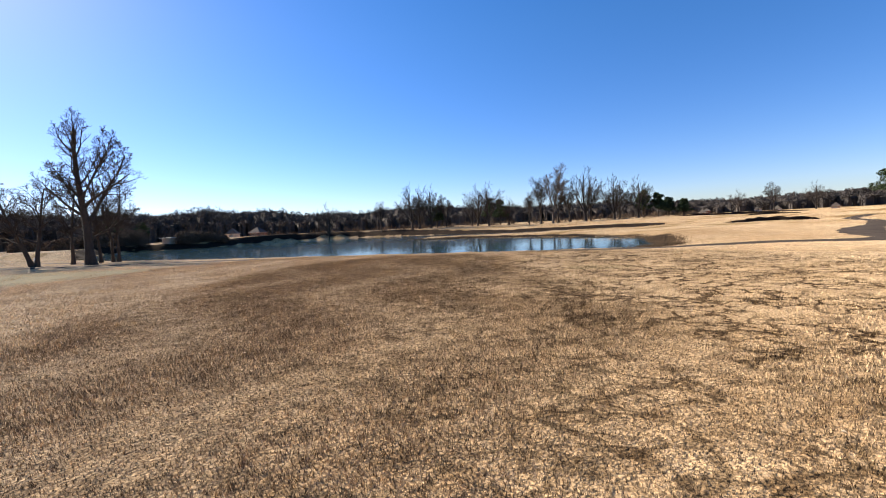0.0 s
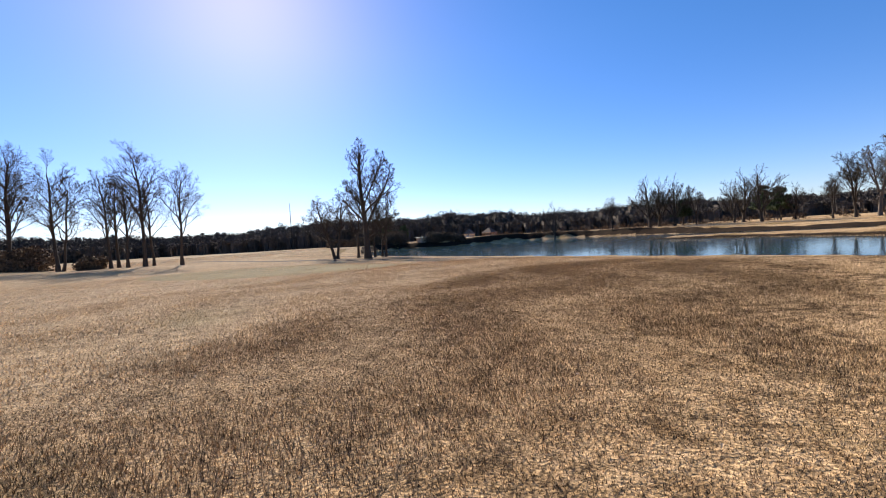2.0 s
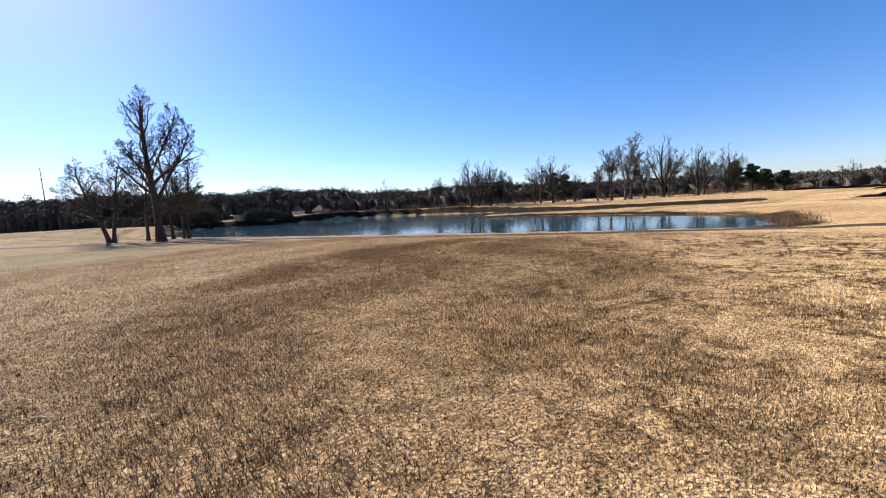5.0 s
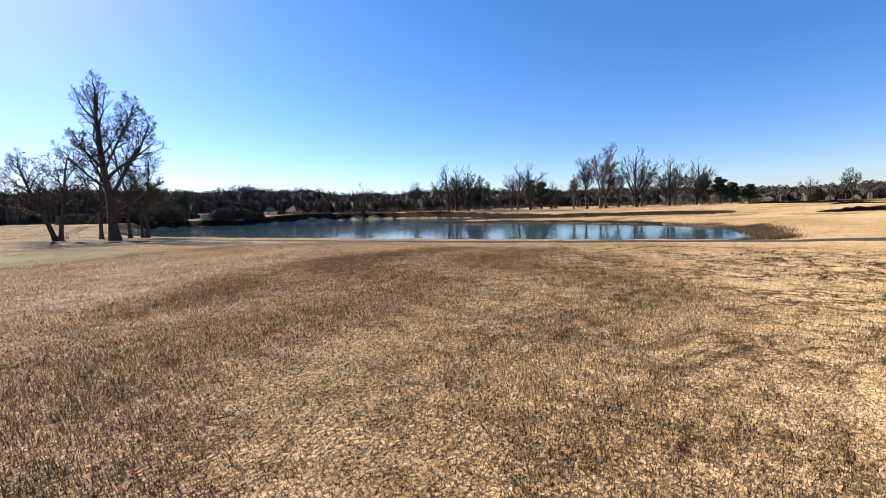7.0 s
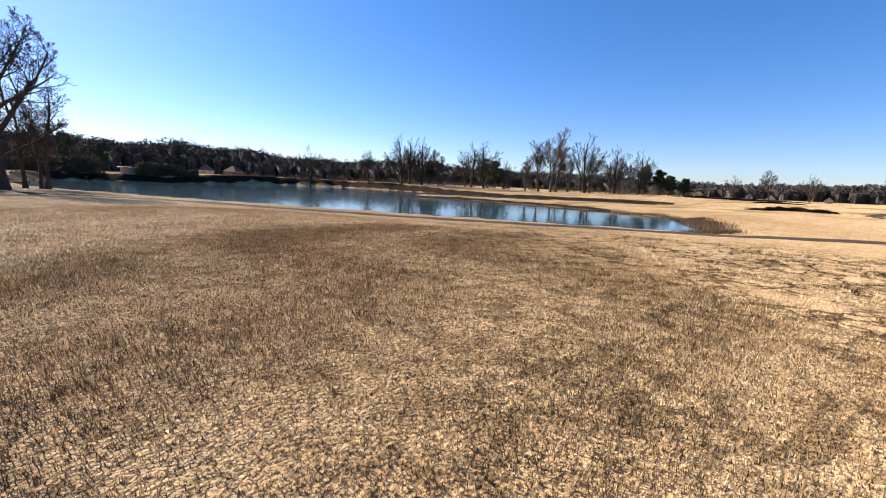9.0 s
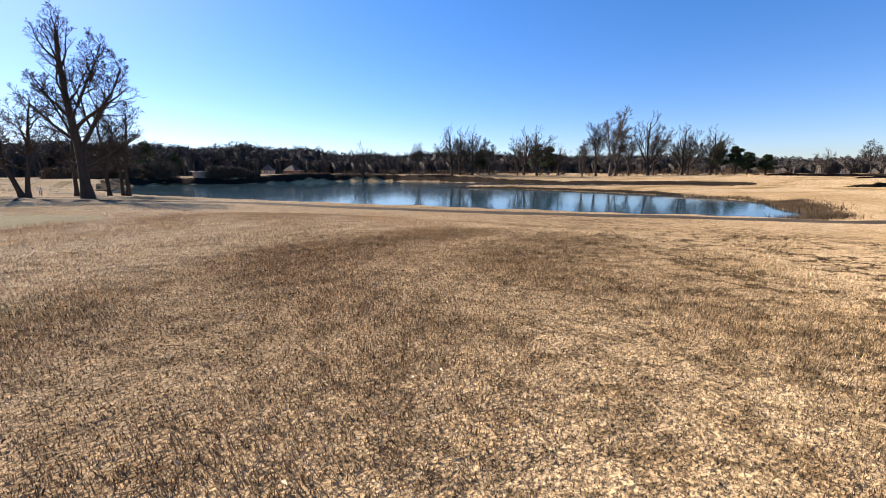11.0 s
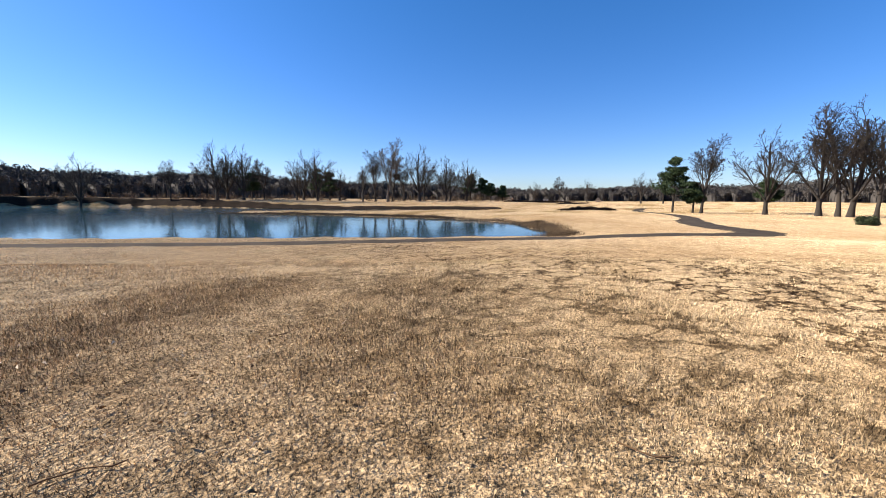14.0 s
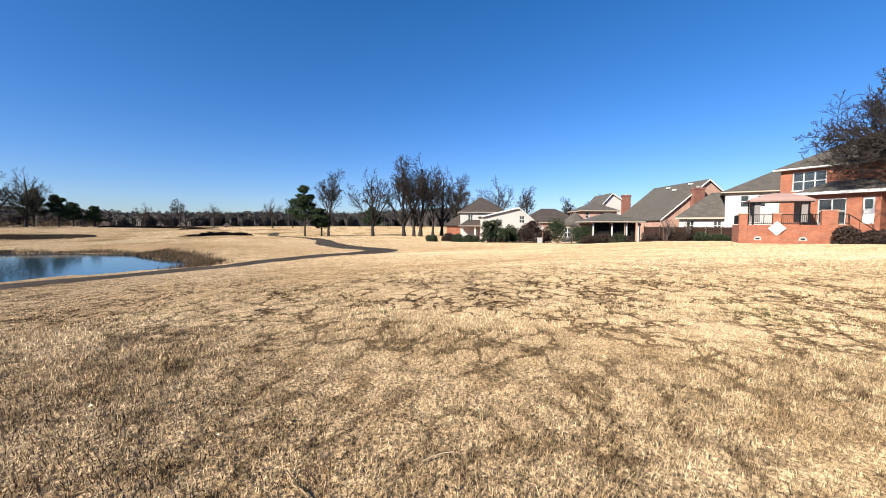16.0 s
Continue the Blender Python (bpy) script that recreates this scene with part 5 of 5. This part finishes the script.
hip_roof(porch, BROWN_SHINGLE, 0, 5.6, 0, 2.6, 1.5, 2.7, trim=CREAM)
for x in (0.2, 2.8, 5.4):
    box("post", porch, WHITE, x - 0.16, x + 0.16, 0.05, 0.37, -1.9, 1.28, bevel=0.02)
box("floor", porch, BRICK, 0, 5.6, 0, 2.7, -2.0, -1.4)

# ---- far houses ----
for x, y, w, h, rz, roof_m, wall_m, lab in [(-109, 222, 5, 2.6, 10, SHINGLE, TAN, "distant tan house with pale grey roof before the woods"), (-97, 223, 6, 2.6, -8, BROWN_SHINGLE, DARK_BRICK, "distant brick house with brown roof before the woods"),
                                            (-135, 224, 6, 2.6, 5, BROWN_SHINGLE, DARK_BRICK, "distant dark house before the woods"), (192, 210, 5, 2.4, -45, SHINGLE, WHITE_SIDING, "distant white house beyond the fairway"),
                                            (206, 192, 5, 2.4, -50, BROWN_SHINGLE, PINK_BRICK, "distant pinkish brick house beyond the fairway"), (190, 262, 6, 3.0, -35, SHINGLE, DARK_BRICK, "distant brick house on the far rise"),
                                            (226, 262, 6, 3.0, -40, SHINGLE, WHITE_SIDING, "distant white house on the far rise"), (164, 230, 5, 2.4, -40, SHINGLE, CREAM, "distant cream house across the fairway")]:
    z = lie1(x, y) - 0.3
    house = thing("house", pose(x, y, z, rz=rz), lab, "house")
    if x > 0:
        house.scale = (0.65, 0.65, 0.65)
    q = [(1.2, 2.4, 1.2, 2.5), (w - 3, w - 1.8, 1.2, 2.5)]
    block(house, wall_m, w, 7, 0, h, q)
    for c in q:
        window(house, c[0], c[1], 0.06, c[2], c[3], 2)
    hip_roof(house, roof_m, 0, w, 0, 7, h + 0.15, h + 3.2, trim=TAN)

shed = thing("pump_house", pose(-81.0, 125.4, lie1(-81, 125.4) - 0.1, rz=-20), "small pale pump house with flat white roof", "shed")
block(shed, CREAM, 3.2, 2.4, 0, 1.9, [(1.0, 1.9, 0.0, 1.75)])
box("door", shed, TAN, 1.02, 1.88, 0.08, 0.13, 0.02, 1.73)
box("roof", shed, WHITE, -0.6, 4.6, -0.5, 2.9, 1.902, 2.05, bevel=0.03)

mast = thing("radio_mast", pose(-190, 160, 0.5), "thin grey radio mast beyond the woods", "mast")
mesh_object("pole", *tubes([([(0, 0, -0.2), (0, 0, 14), (0, 0, 27)], [0.3, 0.22, 0.1], 6)]), BLACK_METAL, mast)
for h in (16, 22):
    mesh_object("antenna", *tubes([([(-0.8, 0, h), (0.8, 0, h)], [0.12, 0.12], 5)]), BLACK_METAL, mast)
marker = thing("path_sign", pose(-55, 58, lie1(-55, 58), rz=-30), "small white sign board on a post by the path", "sign")
box("board", marker, WHITE, -0.5, 0.5, -0.03, 0.03, 0.5, 1.1, bevel=0.01)
for x in (-0.4, 0.4):
    box("post", marker, FENCE_WOOD, x - 0.04, x + 0.04, 0.032, 0.1, -0.1, 1.0)

# ---- gardens ----
fence = thing("fence", pose(52.8, -0.3, 0, rz=-78.3), "dark stained wooden garden fence", "fence")
for k in range(7):
    z = lie1(52.8 + 0.2 * 1.97 * k, -0.3 - 0.98 * 1.97 * k)
    box("post", fence, FENCE_WOOD, 1.97 * k - 0.06, 1.97 * k + 0.06, -0.06, 0.06, z - 0.3, 1.5, bevel=0.01)
for k in range(6):
    for j in range(13):
        x = 1.97 * k + 0.065 + j * 0.142
        box("board", fence, FENCE_WOOD, x, x + 0.128, 0.07, 0.095, -0.75 + 0.02 * ((j * 7) % 3), 1.38 + 0.015 * ((j * 5) % 3))
    for z in (1.05, -0.45):
        box("rail", fence, FENCE_WOOD, 1.97 * k + 0.062, 1.97 * k + 1.908, 0.0, 0.068, z, z + 0.1)

for k, (x, y, sx, sy, sz, mat, lab, nm) in enumerate([
        (60.8, 20.3, 0.75, 0.75, 3.3, SHRUB, "clipped dark green conical shrub on the lawn's edge", "shrub"), (61.6, 19.0, 0.95, 0.95, 3.5, SHRUB, "dark green conical shrub before a white house", "shrub"),
        (62.6, 16.8, 1.5, 1.1, 2.6, SHRUB, "rounded dark evergreen shrub before a white house", "shrub"), (63.4, 14.6, 1.6, 1.2, 2.7, WINTER, "leafless brown shrub before a white house", "shrub"),
        (64.2, 9.9, 1.9, 1.5, 3.7, SHRUB, "large dark evergreen shrub between houses", "shrub"), (62.0, 11.8, 1.4, 1.0, 1.6, WINTER, "low brown winter shrub in a flower bed", "shrub"),
        (60.6, 6.2, 1.5, 1.3, 2.5, SHRUB, "rounded clipped dark shrub by the porch", "shrub"), (57.6, 3.4, 2.2, 1.0, 1.1, WINTER, "low brown hedge before the porch", "hedge"), (57.9, 0.8, 1.6, 1.0, 1.0, WINTER, "low brown hedge before the porch", "hedge"),
        (56.6, -2.0, 1.5, 1.1, 1.5, SHRUB, "rounded dark shrub beside the fence", "shrub"), (53.0, -8.7, 1.5, 0.9, 1.1, SHRUB, "low dark green shrub at the fence's foot", "shrub"),
        (52.6, -4.2, 1.3, 0.9, 1.3, WINTER, "brown winter shrub at the fence's foot", "shrub"), (54.0, -11.0, 1.0, 0.8, 1.2, WINTER, "brown winter shrub at the fence's end", "shrub"),
        (67.0, 30.6, 0.9, 0.9, 0.9, SHRUB, "low round dark shrub on the lawn", "shrub"), (71.5, 26.5, 1.8, 1.0, 1.1, SHRUB, "dark clipped hedge before a porch", "hedge"), (71.0, 24.2, 1.8, 1.0, 1.0, SHRUB, "dark clipped hedge before a porch", "hedge"),
        (72.2, 28.6, 1.2, 0.9, 1.3, WINTER, "brown winter shrub before a porch", "shrub"), (36.2, -10.6, 1.5, 0.8, 1.15, WINTER, "leafless brown shrub beside the patio steps", "shrub"), (35.4, -12.2, 1.2, 0.7, 0.9, WINTER, "leafless brown shrub beside the patio steps", "shrub"),
        (36.6, -16.2, 1.2, 0.8, 0.7, WINTER, "low brown shrub under a brick wall", "shrub"),
        (52.0, -1.0, 1.2, 0.8, 1.0, WINTER, "low reddish-brown hedge before the fence", "hedge"), (52.2, -6.6, 1.6, 0.8, 1.5, SHRUB, "dark green shrub spilling over the fence's foot", "shrub"),
        (57.0, 5.6, 1.6, 0.9, 0.9, WINTER, "low reddish-brown hedge before the covered porch", "hedge"), (56.8, 2.0, 1.3, 0.9, 1.2, SHRUB, "rounded clipped dark shrub before the covered porch", "shrub"),
        (62.2, 13.2, 1.8, 1.2, 3.4, WINTER, "tall brown winter shrub between houses", "shrub"),
        (60.4, 17.6, 0.9, 0.8, 2.2, SHRUB, "dark green shrub before a white house", "shrub")]):
    bush(pose(x, y, lie1(x, y) - 0.05, rz=spin(k)), 120 + k, (sx * 1.15, sy * 1.15, sz * 1.1), mat, lab, nm, name=nm, leaf=0.16, per=230, clumps=26)

# multi-stemmed ornamental trees before the fence
crape = tree_meshes("crape", [((0, 0, -0.1), (-0.18, 0.1, 1), 2.6, 0.05, 0.35), ((0.12, 0, -0.1), (0.2, 0, 1), 2.7, 0.05, 0.35), ((0, 0.1, -0.1), (0.02, -0.2, 1), 2.5, 0.045, 0.35)], seed=71, levels=4, counts=(6, 4, 3),
                    angles=((20, 45), (20, 45), (20, 45)), shrink=(0.5, 0.5, 0.5), thin=0.012, lift=0.1, wobble=0.1)
cr = bare_tree(pose(52.2, -4.9, lie1(52.2, -4.9)), crape, "small pale-barked leafless ornamental tree before the fence", PALE_BARK, PALE_BARK, "ornamental trees")
copy_thing(cr, pose(52.0, -2.6, lie1(52.0, -2.6), rz=80))
copy_thing(cr, pose(60.6, 7.6, lie1(60.6, 7.6), rz=150))

# garden posts, planters and the tee marker box
for k, (x, y) in enumerate([(52.3, 0.4), (51.9, -1.4)]):
    lamp = thing("garden_lamp", pose(x, y, lie1(x, y)), "slim dark garden lamp post by the fence", "lamp", "garden lamps")
    h = 2.3 if k == 0 else 1.0
    mesh_object("post", *tubes([([(0, 0, -0.1), (0, 0, h)], [0.06, 0.05], 8)]), BLACK_METAL, lamp)
    box("head", lamp, BLACK_METAL, -0.13, 0.13, -0.13, 0.13, h + 0.002, h + 0.3, bevel=0.03)
tub_pts = [(0.0, 0.0), (0.26, 0.0), (0.34, 0.5), (0.36, 0.62), (0.3, 0.62), (0.28, 0.5), (0.0, 0.5)]
for k in range(4):
    x, y = 58.9 + 0.17 * k, 19.8 - 0.77 * k
    tub = thing("planter", pose(x, y, lie1(x, y) - 0.02), "dark round planter standing in a row on the lawn", "planter", "planters in a row")
    V = [(q * math.cos(t), q * math.sin(t), z) for q, z in tub_pts for t in np.linspace(0, 2 * math.pi, 12, endpoint=False)]
    F = [(a * 12 + j, a * 12 + (j + 1) % 12, a * 12 + 12 + (j + 1) % 12, a * 12 + 12 + j) for a in range(6) for j in range(12)]
    mesh_object("pot", V, F, EARTH_AND_SHADE, tub)
    rr = np.random.RandomState(k)
    mesh_object("foliage", *leaf_cloud(rr, [(0, 0, 0.72), (0.1, 0.05, 0.8), (-0.1, 0, 0.75)], [0.3, 0.24, 0.26], 90, 0.1), SHRUB, tub)
post_box = thing("utility_box", pose(58.7, 12.3, lie1(58.7, 12.3) - 0.02, rz=-78), "pale metal utility box with a thin post on the lawn", "utility box")
box("body", post_box, CONCRETE, -0.32, 0.32, -0.25, 0.25, 0, 0.75, bevel=0.03)
box("lid", post_box, WHITE, -0.35, 0.35, -0.28, 0.28, 0.752, 0.8, bevel=0.015)
mesh_object("post", *tubes([([(0.42, 0, -0.1), (0.42, 0, 1.7)], [0.07, 0.06], 8)]), DARK_BRICK, post_box)
for k in range(14):
    x, y = 60.0 + 0.05 * k, 12.8 - 1.05 * k + 0.4 * math.sin(k * 2.1)
    rock = thing("border_stone", pose(x - 1.2, y, lie1(x - 1.2, y), rz=spin(k)), "pale rounded border stone edging a flower bed", "stone", "border stones")
    bm = bmesh.new()
    bmesh.ops.create_icosphere(bm, subdivisions=2, radius=0.22)
    for q in bm.verts:
        q.co *= 1 + 0.18 * noise.noise(q.co * 4 + Vector((k, 0, 0)))
        q.co.z *= 0.6
    part("stone", bm, CONCRETE if k % 3 else EARTH_AND_SHADE, rock)
bed = drape("ground_bed", [(60.6, 21), (59.6, 14), (59.0, 8), (58.0, 2), (54.5, -1), (53.6, -6), (55.3, -12)], [2.4], EARTH_AND_SHADE, 0.04, 60, "dark mulched flower bed along the gardens", "flower bed")

# ---- fallen leaves and twigs on the turf ----
r = np.random.RandomState(99)
spots = [(-5, 8, 2.5, 420), (-4, 13, 2.2, 380), (-7, 6, 3.0, 260), (-2.5, 15.5, 1.5, 200), (-1, 11, 4, 160), (3, 6, 6, 120)]
P = np.concatenate([np.column_stack([r.normal(x, s, n), r.normal(y, s, n)]) for x, y, s, n in spots])
n = len(P)
size = r.uniform(0.01, 0.022, n)
a = r.uniform(0, 2 * np.pi, n)
u = np.stack([np.cos(a), np.sin(a), r.normal(0, 0.35, n)], 1) * size[:, None]
w = np.stack([-np.sin(a), np.cos(a), r.normal(0, 0.5, n)], 1) * (size * r.uniform(0.35, 0.7, n))[:, None]
c = np.column_stack([P, lie(P[:, 0], P[:, 1]) + 0.035])
curl = np.array([0, 0, 0.012])
v = np.stack([c - u, c - w * 0.9 + curl, c + u * 1.1, c + w * 0.9 + curl], 1).reshape(-1, 3)
i = np.arange(n) * 4
fallen = mesh_object("fallen_leaves", v, np.concatenate([np.stack([i, i + 1, i + 2], 1), np.stack([i, i + 2, i + 3], 1)]), LEAF)
tagged(fallen, "curled dead leaves scattered over the turf", "leaves", kind="stuff")

# pale dry runners lying in loose lines on the turf
runners = []
for k in range(34):
    if k < 22:
        x, y, a = r.normal(-5.5, 2.2), r.uniform(6, 16), r.uniform(-0.4, 0.5)
    else:
        x, y, a = r.normal(-1, 1.5), r.uniform(13.2, 17.5), r.uniform(-0.5, 0.5)
    pts = []
    for j in range(int(r.uniform(3, 8))):
        a += r.normal(0, 0.45)
        x, y = x + 0.06 * math.cos(a), y + 0.06 * math.sin(a)
        pts.append((x, y, lie1(x, y) + 0.016 + r.uniform(0, 0.012)))
    runners.append((pts, [0.004 * r.uniform(0.5, 1.4) for _ in pts], 5))
ob = mesh_object("dry_runners", *tubes(runners), LEAF)
tagged(ob, "pale dry grass runners lying on the turf", "dry grass", kind="stuff")


# ---- turf blades, finest where the walk passes ----
WALK = np.array([(0, -1), (-0.5, 2.5), (-1, 5), (-1.4, 8.4), (-1.4, 12), (-1.2, 15)])


def walk_distance(p):
    best = np.full(len(p), 1e9)
    for s, e in zip(WALK, WALK[1:]):
        d = e - s
        t = np.clip(((p - s) @ d) / (d @ d), 0, 1)
        best = np.minimum(best, np.hypot(*(p - s - t[:, None] * d).T))
    return best


r = np.random.RandomState(5)
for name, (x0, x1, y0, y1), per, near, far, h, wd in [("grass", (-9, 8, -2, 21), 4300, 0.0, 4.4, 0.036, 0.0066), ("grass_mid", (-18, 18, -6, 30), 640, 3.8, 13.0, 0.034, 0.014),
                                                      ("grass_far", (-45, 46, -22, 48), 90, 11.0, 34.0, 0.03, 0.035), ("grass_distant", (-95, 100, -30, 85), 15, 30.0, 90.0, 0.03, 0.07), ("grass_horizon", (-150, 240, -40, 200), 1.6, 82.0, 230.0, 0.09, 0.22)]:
    n = int((x1 - x0) * (y1 - y0) * per)
    p = np.column_stack([r.uniform(x0, x1, n), r.uniform(y0, y1, n)])
    d = walk_distance(p) * r.uniform(0.85, 1.15, n)
    keep = (d >= near) & (d < far)
    p = p[keep]
    dp = pond_distance(p)
    p = p[dp > 1.5]
    t = (p[:, 0] + 26.0) ** 2 / 150 + (p[:, 1] - 20.8) ** 2 / 38
    p = p[(t > 1) | (r.uniform(0, 1, len(p)) < 0.65)]
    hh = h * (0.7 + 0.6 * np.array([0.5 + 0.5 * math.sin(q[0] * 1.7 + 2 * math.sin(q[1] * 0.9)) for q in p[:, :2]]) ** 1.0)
    ob = mesh_object(name, *blades(p, lie(p[:, 0], p[:, 1]) + np.where((p[:, 0] + 26.0) ** 2 / 150 + (p[:, 1] - 20.8) ** 2 / 38 < 1, 0.015, -0.005), hh, np.full(len(p), wd), r, 0.3), BLADE if near < 3 else MID_LIGHTENED if near < 10 else FAR_LIGHTENED)
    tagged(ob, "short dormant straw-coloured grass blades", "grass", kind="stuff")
